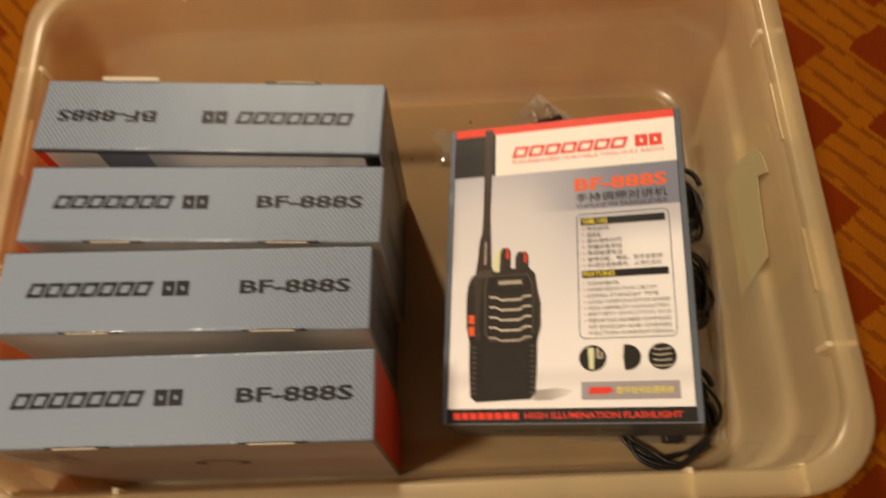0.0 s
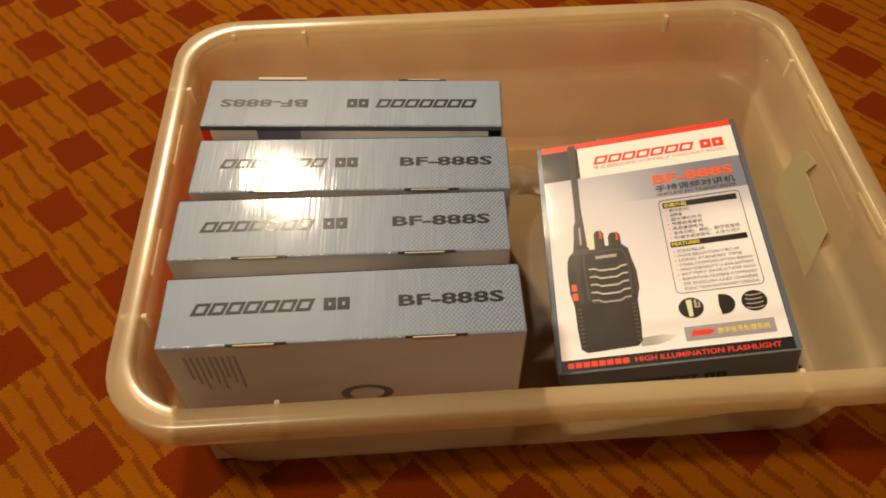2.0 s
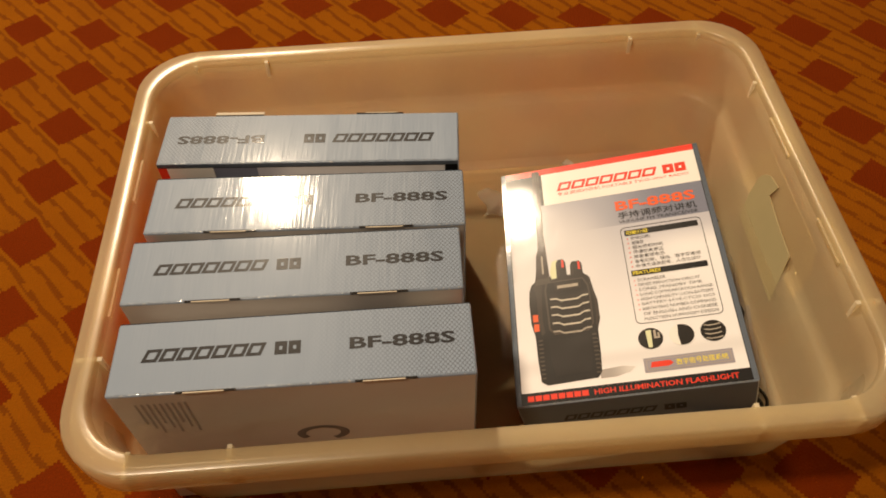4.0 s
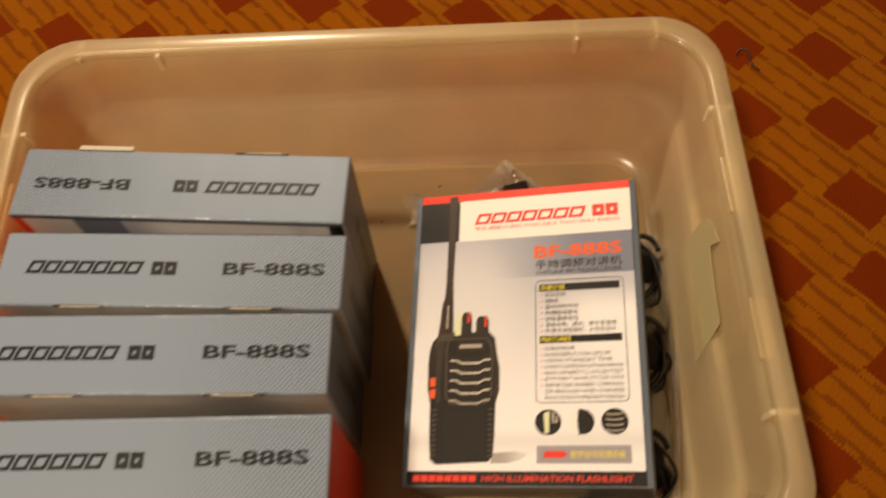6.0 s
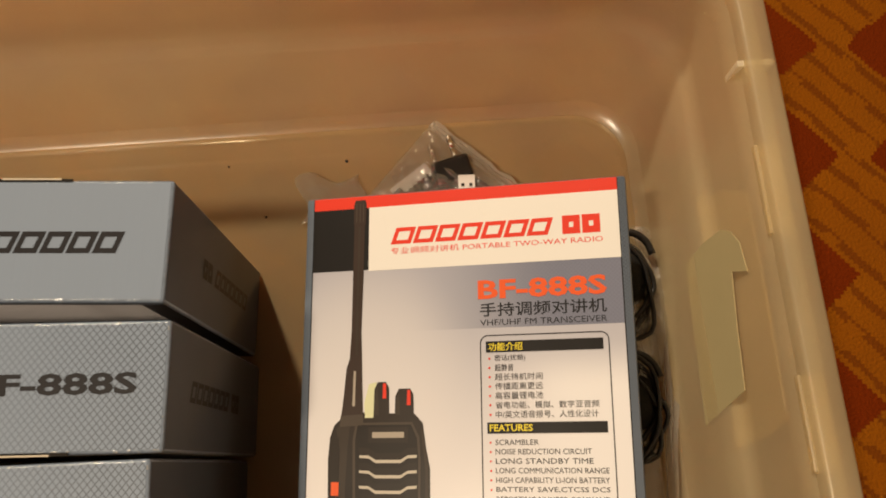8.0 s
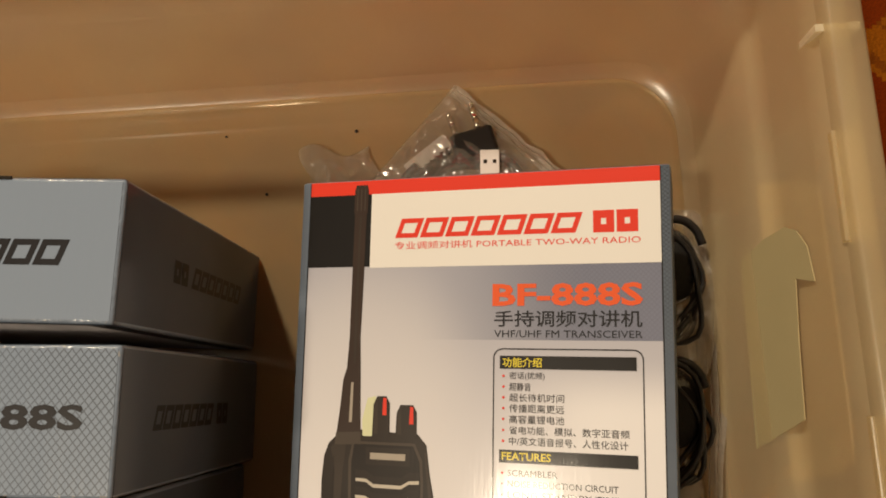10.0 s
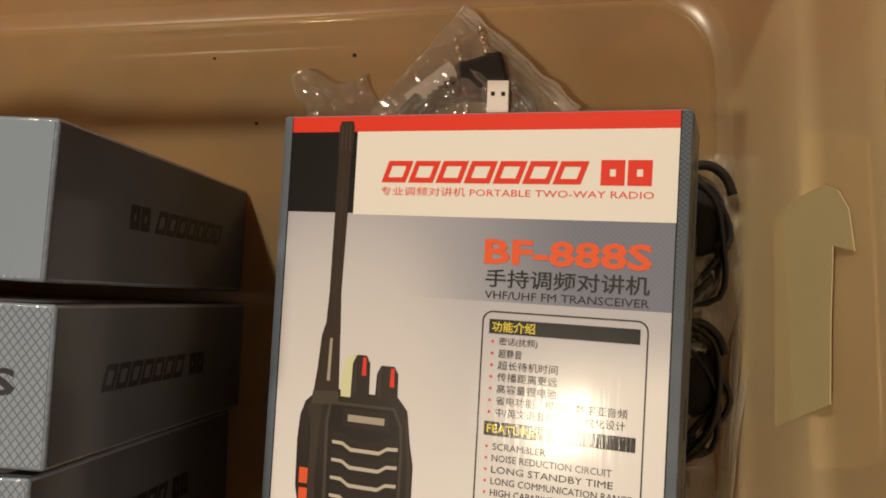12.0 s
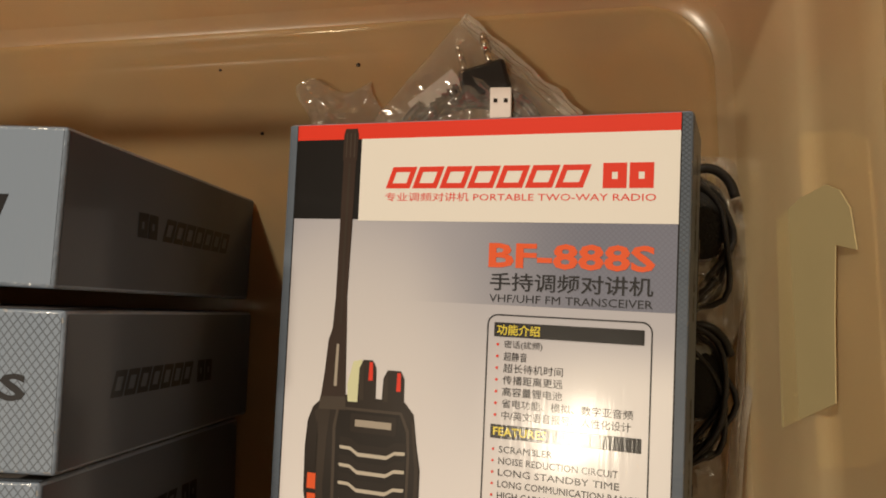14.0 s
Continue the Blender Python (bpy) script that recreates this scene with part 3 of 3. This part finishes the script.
    lines = (("SCRAMBLER", 100), ("NOISE REDUCTION CIRCUIT", 121), ("LONG STANDBY TIME", 121.5), ("LONG COMMUNICATION RANGE", 127.5), ("HIGH CAPABILITY LI-ION BATTERY", 127.5), ("BATTERY SAVE,CTCSS DCS", 127.5), ("REPORTING NUMBER COMMAND", 127.5), ("OF ENGLISH AND CHINESE", 127.5), ("FUNCTION HUMANISM DESIGN", 127.5))
    for j, (s, x1) in enumerate(lines):
        y = 79.3 - 3.72 * j
        letters("feature_line", s, 82.2, x1, y, y + 2.2, FRONT, m_ink, panel, lift=k)
        if j < 7:
            flat("bullet", [mm(disc(80.2, y + 1.0, 0.45, 8))], FRONT, m_red, panel, lift=k)
    # three round close-up pictures
    for j, cx in enumerate((83.5, 102.5, 121.3)):
        back = m_white if j == 1 else m_radio
        rnd = flat("round_picture", [mm(disc(cx, 36.4, 7.6, sq=0.98))], FRONT, back, panel, lift=k)
        q = k + 0.00008
        if j == 0:
            flat("picture_detail", [mm([(cx - 2, 30), (cx + 0.5, 30), (cx + 1, 42.5), (cx - 2.5, 42)])], FRONT, m_pale, rnd, lift=q)
            flat("picture_detail", [mm([(cx + 2.2, 36), (cx + 5.8, 36), (cx + 5.8, 40), (cx + 4.6, 40), (cx + 4.6, 37), (cx + 3.8, 37), (cx + 3.8, 42), (cx + 2.2, 42)])], FRONT, m_light_ink, rnd, lift=q)
        elif j == 1:
            flat("picture_detail", [mm([(cx - 1.5, 29.1)] + [(cx + 7.45 * math.cos(radians(a)), 36.4 + 7.3 * math.sin(radians(a))) for a in range(-75, 76, 10)] + [(cx - 1.5, 43.7), (cx - 2.3, 36.4)])], FRONT, m_radio, rnd, lift=q)
        else:
            for a in range(4):
                y = 31.4 + 3.1 * a
                flat("picture_detail", [mm([(cx - 5, y), (cx - 2, y - 0.8), (cx + 2, y - 0.6), (cx + 5, y), (cx + 5, y + 0.8), (cx + 2, y + 0.2), (cx - 2, y), (cx - 5, y + 0.8)])], FRONT, m_light_ink, rnd, lift=q)
    badge = flat("badge", [mm(rect(76.8, 129.6, 13.2, 23.0))], FRONT, m_badge, panel, lift=k)
    flat("badge_inner", [mm(rect(78.3, 128.2, 14.4, 21.8))], FRONT, m_light_ink, badge, lift=k + 0.00006)
    flat("badge_fill", [mm(rect(78.7, 127.8, 14.8, 21.4))], FRONT, m_badge, badge, lift=k + 0.00012)
    flat("badge_bar", [mm([(80.5, 16.2), (91.5, 16.2), (94.5, 18), (92.5, 20), (81.5, 20)])], FRONT, m_red, badge, lift=k + 0.00018)
    letters("badge_words", "数字信号处理系统", 96.0, 126.3, 16.0, 20.2, FRONT, m_yellow, badge, bold=0.008, lift=k + 0.00018)
    for j in range(8):
        flat("red_square", [mm(rect(3.8 + 4.8 * j, 7.8 + 4.8 * j, 2.9, 6.6))], FRONT, m_red, panel, lift=k)
    letters("slogan", "HIGH ILLUMINATION FLASHLIGHT", 45, 130, 3.0, 6.5, FRONT, m_red, panel, bold=0.015, lift=k)
    radio_picture(panel)


def radio_picture(panel):
    """The printed picture of a handheld radio, in flat shapes (millimetres on the panel)."""
    k = 0.00032
    q, q2, q3, q4 = k + 0.00006, k + 0.00012, k + 0.00018, k + 0.00024

    def put(name, shape, material, lift, parent, label=""):
        return flat(name, [mm(shape)], FRONT, material, parent, label, lift=lift)

    flat("cast_shadow", [mm([(50, 13.2), (60, 13.4), (68, 15.6), (72, 18.6), (64, 20.0), (50, 19.0)])], FRONT, m_shade, panel, lift=0.00025)
    pic = put("radio_picture", [(10.4, 83), (12.2, 88), (16, 91.5), (26, 93.4), (29, 93.0), (48, 92.4), (51.5, 88.5), (53.0, 78), (54.6, 70), (54.6, 56), (52.4, 48), (52.0, 30), (51.2, 17.5), (48.5, 14.0), (17, 12.6), (13.4, 15.5), (12.4, 30), (12.0, 48), (10.0, 58), (9.7, 74)], m_radio, k, panel, "printed picture of a black handheld radio")
    # aerial: ribbed cap, long taper, stepped rubber foot
    aerial = put("aerial", [(14.8, 88.5), (16.2, 100), (17.2, 112), (18.6, 116.5), (19.2, 128), (19.4, 155), (19.6, 177), (24.6, 177), (24.3, 155), (23.7, 128), (24.2, 116.5), (24.6, 104), (25.2, 88.5)], m_aerial, q, pic)
    put("aerial_cap", [(19.3, 177), (19.3, 186.4), (20.0, 188.6), (24.6, 188.6), (25.2, 186.4), (25.0, 177)], m_aerial, q2, aerial)
    for x in (20.6, 22.2, 23.8):
        put("cap_rib", rect(x - 0.22, x + 0.22, 178.2, 187.0), m_radio_light, q3, aerial)
    put("aerial_shine", [(21.4, 118), (21.3, 140), (21.7, 176), (22.6, 176), (22.2, 140), (22.4, 118)], m_radio_shine, q2, aerial)
    put("aerial_shine", [(20.2, 96), (20.6, 111), (21.6, 111), (21.4, 96)], m_light_ink, q2, aerial)
    put("aerial_foot", [(14.6, 87.4), (15.0, 92.0), (25.2, 92.6), (25.4, 87.8)], m_radio_light, q2, aerial)
    put("light_flare", [(26.0, 91), (25.6, 97), (27.6, 105.2), (31.0, 106.0), (30.6, 98), (30.8, 91)], m_pale, q, pic)
    for a, b, y in ((29.8, 36.8, 106.0), (39.2, 47.6, 103.0)):
        knob = put("knob", [(a, 91), (a + 0.3, y - 3), (a + 1.8, y), (b - 1.6, y), (b - 0.2, y - 2.5), (b, 91)], m_radio, q2, pic)
        put("knob_side", [(a + 0.6, 92), (a + 0.8, y - 3), (a + 2.0, y - 1), (a + 2.4, 92)], m_radio_shine, q3, knob)
        put("knob_mark", [(b - 3.0, y - 7), (b - 2.8, y - 0.6), (b - 1.5, y - 0.6), (b - 1.3, y - 7)], m_red, q3, knob)
    plate = put("front_plate", [(22, 89), (47, 89), (50.0, 83), (50.6, 74), (50.4, 53), (46.6, 47.8), (24.6, 47.8), (21.2, 52), (20.6, 82)], m_radio_light, q, pic)
    put("front_inset", [(22.8, 88), (46.4, 88), (49.0, 82.4), (49.6, 74), (49.4, 53.6), (46.0, 49.0), (25.2, 49.0), (22.4, 52.8), (21.8, 81.6)], m_radio_body, q2, plate)
    put("name_bar", rect(27.6, 45.2, 80.6, 87.0), m_radio, q3, plate)
    put("name_bar_mark", rect(29.4, 43.4, 82.6, 85.0), m_light_ink, q4, plate)
    for j in range(5):
        y = 78.0 - 6.2 * j
        put("grille_slot", [(23.6, y + 0.6), (28, y + 0.4), (31, y - 1.6), (42, y - 1.6), (45, y + 0.4), (49.2, y + 0.6), (49.0, y - 3.0), (45, y - 3.2), (42, y - 5.0), (31, y - 5.0), (28, y - 3.2), (23.8, y - 3.0)], m_radio, q3, plate)
        put("slat_edge", [(23.8, y - 2.5), (28, y - 2.6), (31, y - 4.4), (42, y - 4.4), (45, y - 2.6), (49.0, y - 2.4), (48.9, y - 3.6), (45, y - 3.8), (42, y - 5.7), (31, y - 5.7), (28, y - 3.8), (23.9, y - 3.6)], m_slat_ink if j < 4 else m_light_ink, q4, plate)
    put("body_sheen", [(13.0, 86.5), (17.5, 90.2), (19.5, 89.0), (18.4, 78), (17.6, 60), (18.6, 50), (16.2, 48), (14.8, 60), (15.0, 78)], m_radio_shine, q, pic)
    put("body_sheen", [(20, 44), (46, 44), (47, 30), (45, 19), (23, 18.6), (20.6, 30)], m_radio_body, q, pic)
    put("body_edge", [(51.6, 86), (52.8, 78), (54.0, 70), (54.0, 57), (52.2, 50), (51.4, 52), (52.6, 60), (52.6, 70), (51.6, 78), (50.8, 86)], m_radio_shine, q, pic)
    put("side_key", [(11.2, 70), (12.0, 82), (14.6, 83), (14.4, 66), (12.2, 66)], m_radio, q2, pic)
    for r in (rect(11.4, 14.8, 59.0, 64.5), rect(11.6, 15.0, 51.8, 57.4)):
        put("orange_key", r, m_orange, q2, pic)
    for j in range(10):
        for x in (13.6, 48.2):
            put("body_groove", rect(x, x + 2.9, 17 + 3.0 * j, 18.3 + 3.0 * j), m_radio_light, q2, pic)


GROUP = "radio boxes in the tub"
flat_box = radio_box("grey glossy radio box lying tilted, picture of a radio up", m_card_red, GROUP, detail=True)
ex = Vector((0.9738, 0.0032, 0.2275)).normalized()
ey = Vector((-0.0088, 0.9997, 0.0235))
ey = (ey - ex * ey.dot(ex)).normalized()
ez = ex.cross(ey)
origin = Vector((0.0777, 0.0297, 0.0722)) - ey * BOX_L / 2 - ez * BOX_D
flat_box.matrix_world = Matrix(((ex.x, ey.x, ez.x, origin.x), (ex.y, ey.y, ez.y, origin.y), (ex.z, ey.z, ez.z, origin.z), (0, 0, 0, 1)))

# boxes standing on a long side; kind 0: back to the south, "up" side on top; 1: the same turned round; 2: other side on top
STAND = {0: Matrix(((0, 1, 0, -BOX_L / 2), (0, 0, 1, -BOX_D / 2), (1, 0, 0, BOX_W / 2), (0, 0, 0, 1))),
         1: Matrix(((0, -1, 0, BOX_L / 2), (0, 0, -1, BOX_D / 2), (1, 0, 0, BOX_W / 2), (0, 0, 0, 1))),
         2: Matrix(((0, -1, 0, BOX_L / 2), (0, 0, 1, -BOX_D / 2), (-1, 0, 0, BOX_W / 2), (0, 0, 0, 1)))}
for x, y, turn, kind, words in ((-0.1211, 0.0807, 0.1, 1, "grey radio box standing on edge, print upside down, loose flap"), (-0.1182, 0.0291, 1.4, 2, "grey radio box standing on edge in a row"),
                                (-0.1204, -0.0190, 2.8, 2, "grey radio box standing on edge in a row"), (-0.1143, -0.0740, 3.7, 0, "grey radio box standing on edge, red end flap showing")):
    b = radio_box(words, m_card_red, GROUP, tab=(kind == 1))
    tall = (0.137 + (0.0028 if kind == 1 else 0.0)) / BOX_W
    b.matrix_world = pose(x, y, FLOOR_Z + 0.0005, 0, 0, turn) @ Matrix.Diagonal((1, 1, tall, 1)) @ STAND[kind]

# ---- bags with cables ----


def film_bag(name, label, outline, height, seed, nu=26, nv=40):
    """A crinkled clear bag between two side lines (each a function of v), lying on z0."""
    bag = tagged(new(name), label, "plastic bag", "clear accessory bags")
    bm = bmesh.new()
    grid = {}
    for lay in (0, 1):
        for i in range(nu + 1):
            for j in range(nv + 1):
                u, v = i / nu, j / nv
                p = outline(u, v)
                swell = (max(0.0, math.sin(math.pi * u)) * max(0.0, math.sin(math.pi * min(1, max(0, v))))) ** 0.45
                fold = 0.0022 * max(0.0, math.sin(u * 95)) * max(0.0, u - 0.80) / 0.2 if nu >= 40 else 0.0
                c = fold + noise.noise(Vector((p.x * 55, p.y * 55, seed))) * 0.004 + abs(noise.noise(Vector((p.x * 130, p.y * 130, seed + 3)))) * 0.0035
                z = p.z + 0.0006 + (swell * height + c * (0.35 + swell) if lay else 0.0)
                if lay and (i in (0, nu) or j in (0, nv)):
                    grid[lay, i, j] = grid[0, i, j]
                else:
                    grid[lay, i, j] = bm.verts.new((p.x, p.y, z))
    for lay in (0, 1):
        for i in range(nu):
            for j in range(nv):
                bm.faces.new((grid[lay, i, j], grid[lay, i + 1, j], grid[lay, i + 1, j + 1], grid[lay, i, j + 1]))
    part("film", bm, m_film, bag)
    return bag


ZB = FLOOR_Z + 0.0012


def cable_outline(u, v):
    # corner of the bag points north; the rest runs under the box
    a, b, c, d = Vector((0.0645, 0.187, ZB + 0.003)), Vector((0.118, 0.142, ZB)), Vector((0.070, 0.085, ZB)), Vector((0.018, 0.130, ZB))
    return (1 - u) * (1 - v) * a + u * (1 - v) * b + u * v * c + (1 - u) * v * d


cable_bag = film_bag("cable_bag", "clear plastic bag with a black programming cable, on the tub floor", cable_outline, 0.013, 1.7, 40, 40)
lead = tagged(new("data_cable"), "black two-pin cable with a white plug inside a clear bag", "cable")


def two_pin_plug():
    m = pose(0.0745, 0.1555, ZB + 0.0085, 0, 0, 18) @ Matrix.Diagonal((1.2, 1.2, 1.1, 1))
    bm = block_bm(-0.0085, 0.0085, -0.0055, 0.0055, -0.0045, 0.0045, 0.0015, 3)
    bm.transform(m)
    plug = part("plug_body", bm, m_rubber, lead, smooth=False)
    for px, ln in ((-0.0058, 0.0100), (0.0035, 0.0118)):
        bm = bmesh.new()
        for r0, r1, y0, y1 in ((0.0013, 0.0013, 0.0, 0.40), (0.0009, 0.0009, 0.40, 0.46), (0.0013, 0.0013, 0.46, 0.80), (0.0009, 0.0012, 0.80, 0.86), (0.0012, 0.0004, 0.86, 1.0)):
            bmesh.ops.create_cone(bm, cap_ends=True, segments=12, radius1=r0, radius2=r1, depth=(y1 - y0) * ln, matrix=pose(px, 0.0055 + (y0 + y1) / 2 * ln, 0, -90, 0, 0))
        bm.transform(m)
        part("pin", bm, m_metal, plug, "bright metal jack pin", smooth=True)
    bm = bmesh.new()
    for i in range(7):
        r = 0.0036 - 0.0003 * i
        bmesh.ops.create_cone(bm, cap_ends=True, segments=12, radius1=r, radius2=r * 0.85, depth=0.0017, matrix=pose(-0.0098 - 0.0024 * i, -0.001 - 0.0007 * i, 0, 0, 90, 12))
        bmesh.ops.create_cone(bm, cap_ends=True, segments=10, radius1=r * 0.7, radius2=r * 0.7, depth=0.0012, matrix=pose(-0.0110 - 0.0024 * i, -0.0013 - 0.0007 * i, 0, 0, 90, 12))
    bm.transform(m)
    part("strain_relief", bm, m_rubber, plug, "ribbed rubber sleeve")


two_pin_plug()


def film_seam(bag, a, b, width, height, ridges, seed):
    """A folded, sealed edge of a bag: a narrow band of fine ridges."""
    a, b = Vector(a), Vector(b)
    d = (b - a).normalized()
    side = d.cross(Vector((0, 0, 1)))
    nu, nv = ridges * 4, 46
    bm, rows = bmesh.new(), []
    for j in range(nv + 1):
        row = []
        for i in range(nu + 1):
            u, v = i / nu, j / nv
            wav = noise.noise(Vector((v * 7, u * 2, seed))) * 0.0012
            q = a + (b - a) * v + side * (width * (u - 0.5) + wav)
            q.z += 0.001 + height * (0.5 + 0.5 * math.cos(2 * math.pi * ridges * u)) * (0.7 + 0.5 * noise.noise(Vector((v * 11, u * 5, seed + 2))))
            row.append(bm.verts.new(q))
        rows.append(row)
    for r0, r1 in zip(rows, rows[1:]):
        for i in range(nu):
            bm.faces.new((r0[i], r0[i + 1], r1[i + 1], r1[i]))
    return part("sealed_edge", bm, m_seam, bag, "folded milky sealed edge")


film_seam(cable_bag, (0.0640, 0.1825, ZB + 0.005), (0.1140, 0.1415, ZB + 0.004), 0.0065, 0.0028, 3, 4.1)
tube("wire", [(0.0480, 0.1455, ZB + 0.0075), (0.043, 0.141, ZB + 0.005), (0.037, 0.130, ZB + 0.004), (0.04, 0.112, ZB + 0.004), (0.07, 0.104, ZB + 0.004), (0.094, 0.116, ZB + 0.004), (0.094, 0.136, ZB + 0.005), (0.075, 0.1465, ZB + 0.006), (0.056, 0.1425, ZB + 0.006), (0.044, 0.132, ZB + 0.006), (0.048, 0.118, ZB + 0.005), (0.07, 0.11, ZB + 0.005), (0.083, 0.125, ZB + 0.005), (0.082, 0.140, ZB + 0.006)], 0.0021, m_rubber, lead)
tube("wire", [(0.048, 0.136, ZB + 0.008), (0.058, 0.1455, ZB + 0.008), (0.072, 0.1505, ZB + 0.008), (0.088, 0.150, ZB + 0.007), (0.098, 0.138, ZB + 0.006), (0.094, 0.118, ZB + 0.006)], 0.0021, m_rubber, lead)


def usb_plug():
    m = pose(0.0820, 0.1462, ZB + 0.0125, 4, 0, 2)
    bm = block_bm(-0.0044, 0.0044, -0.0115, 0.0055, -0.0023, 0.0023, 0.0005, 2)
    bm.transform(m)
    shell = part("usb_shell", bm, m_usb, lead, "white flat plug with two square holes")
    for x in (-0.0021, 0.0021):
        bm = block_bm(x - 0.0008, x + 0.0008, -0.0008, 0.0008, 0.0022, 0.0026)
        bm.transform(m)
        part("square_hole", bm, m_gap, shell)


usb_plug()


def slip():
    bm = block_bm(-0.013, 0.011, -0.0065, 0.0065, 0, 0.0003)
    bm.transform(pose(0.0555, 0.1500, ZB + 0.0045, 0, 0, 40))
    return tagged(part("paper_slip", bm, simple("white_slip", rgb(0.74, 0.71, 0.68), 0.7)), "small white paper slip inside the cable bag", "paper")


slip()


def ear_outline(u, v):
    y = 0.128 - 0.192 * v
    right = 0.1880 - 0.012 * v + 0.004 * math.sin(9 * v) - 0.006 * (1 - abs(2 * v - 1)) ** 8
    left = 0.085 + 0.006 * math.sin(5 * v)
    return Vector((left + (right - left) * u, y, ZB))


ear_bag = film_bag("earphone_bag", "crinkled clear bag with black earphone cords, under the tilted box", ear_outline, 0.017, 8.2, 34, 70)


film_seam(ear_bag, (0.1865, 0.126, ZB + 0.002), (0.1780, -0.06, ZB + 0.002), 0.006, 0.005, 2, 6.3)


def ear_cords(cx, cy, rx, ry, turns, seed, label):
    """A loose coil of thin black cord with its ear hook and microphone."""
    rnd = random.Random(seed)
    cord = tagged(new("earphone"), label, "earphone", "black earphones")
    pts = []
    for i in range(turns * 9):
        a = 2 * math.pi * i / 9
        f = 1.0 + rnd.uniform(-0.16, 0.10)
        pts.append((cx + rx * f * math.cos(a) + rnd.uniform(-0.002, 0.002), cy + ry * f * math.sin(a) + rnd.uniform(-0.003, 0.003), ZB + 0.004 + 0.011 * (i / (turns * 9)) + rnd.uniform(0, 0.002)))
    tube("cord", pts, 0.00125, m_rubber, cord, seg=6, step=4)
    hook = [(cx + rx * 0.62 + 0.012 * math.cos(a), cy + ry * 0.45 + 0.016 * math.sin(a), ZB + 0.0125) for a in [0.3 + 0.42 * k for k in range(10)]]
    tube("ear_hook", hook, 0.0020, m_rubber, cord, seg=8, step=4, label="thick black ear hook")
    bm = bmesh.new()
    bmesh.ops.create_uvsphere(bm, u_segments=20, v_segments=12, radius=0.0125, matrix=pose(cx + rx * 0.62, cy + ry * 0.25, ZB + 0.0095, 0, 12, 0) @ Matrix.Diagonal((0.85, 1.25, 0.5, 1)))
    part("ear_pad", bm, m_foam, cord, "dark foam ear pad", smooth=True)
    bm = block_bm(-0.006, 0.006, -0.014, 0.014, -0.0045, 0.0045, 0.002, 3)
    bm.transform(pose(cx + rx * 0.1, cy - ry * 0.1, ZB + 0.0095, 0, 0, rnd.uniform(-30, 30)))
    part("button_box", bm, m_rubber, cord, "small black push-to-talk box")
    return cord


ear_cords(0.147, 0.092, 0.029, 0.029, 8, 3, "black earphone with coiled cord in a clear bag")
ear_cords(0.146, 0.030, 0.030, 0.028, 8, 5, "black earphone with coiled cord in a clear bag")
ear_cords(0.144, -0.048, 0.029, 0.030, 8, 9, "black earphone with coiled cord in a clear bag")


def scrap_outline(u, v):
    # crumpled loose film beside the cable bag, its far end under the tilted box
    y = 0.128 + 0.027 * v + 0.003 * math.sin(7 * u)
    return Vector((-0.006 + 0.034 * u + 0.004 * math.sin(5 * v), y, ZB))


film_bag("film_scrap", "crumpled scrap of clear film on the tub floor", scrap_outline, 0.003, 4.4, 18, 18)


def crumb(x, y, r, seed):
    """A dark grain of dirt lying on the tub floor."""
    rnd = random.Random(seed)
    bm = bmesh.new()
    bmesh.ops.create_icosphere(bm, subdivisions=2, radius=r)
    for v in bm.verts:
        v.co *= rnd.uniform(0.75, 1.15)
        v.co.z *= 0.6
    bmesh.ops.translate(bm, verts=bm.verts[:], vec=(x, y, FLOOR_Z + 0.5 * r))
    return tagged(part("crumb", bm, m_rubber, smooth=True), "tiny dark crumb of dirt on the tub floor", "crumb", "crumbs in the tub")


crumb(-0.0465, 0.1615, 0.0007, 1)
crumb(-0.0246, 0.1330, 0.0008, 2)
crumb(0.0173, 0.1648, 0.0009, 3)

# ---- loose thread on the carpet ----
tagged(tube("thread", [(0.255, 0.300, 0.0012), (0.259, 0.304, 0.004), (0.264, 0.299, 0.005), (0.266, 0.290, 0.003), (0.272, 0.284, 0.0012)], 0.0006, m_rubber, seg=5), "short dark loose thread on the carpet", "thread")
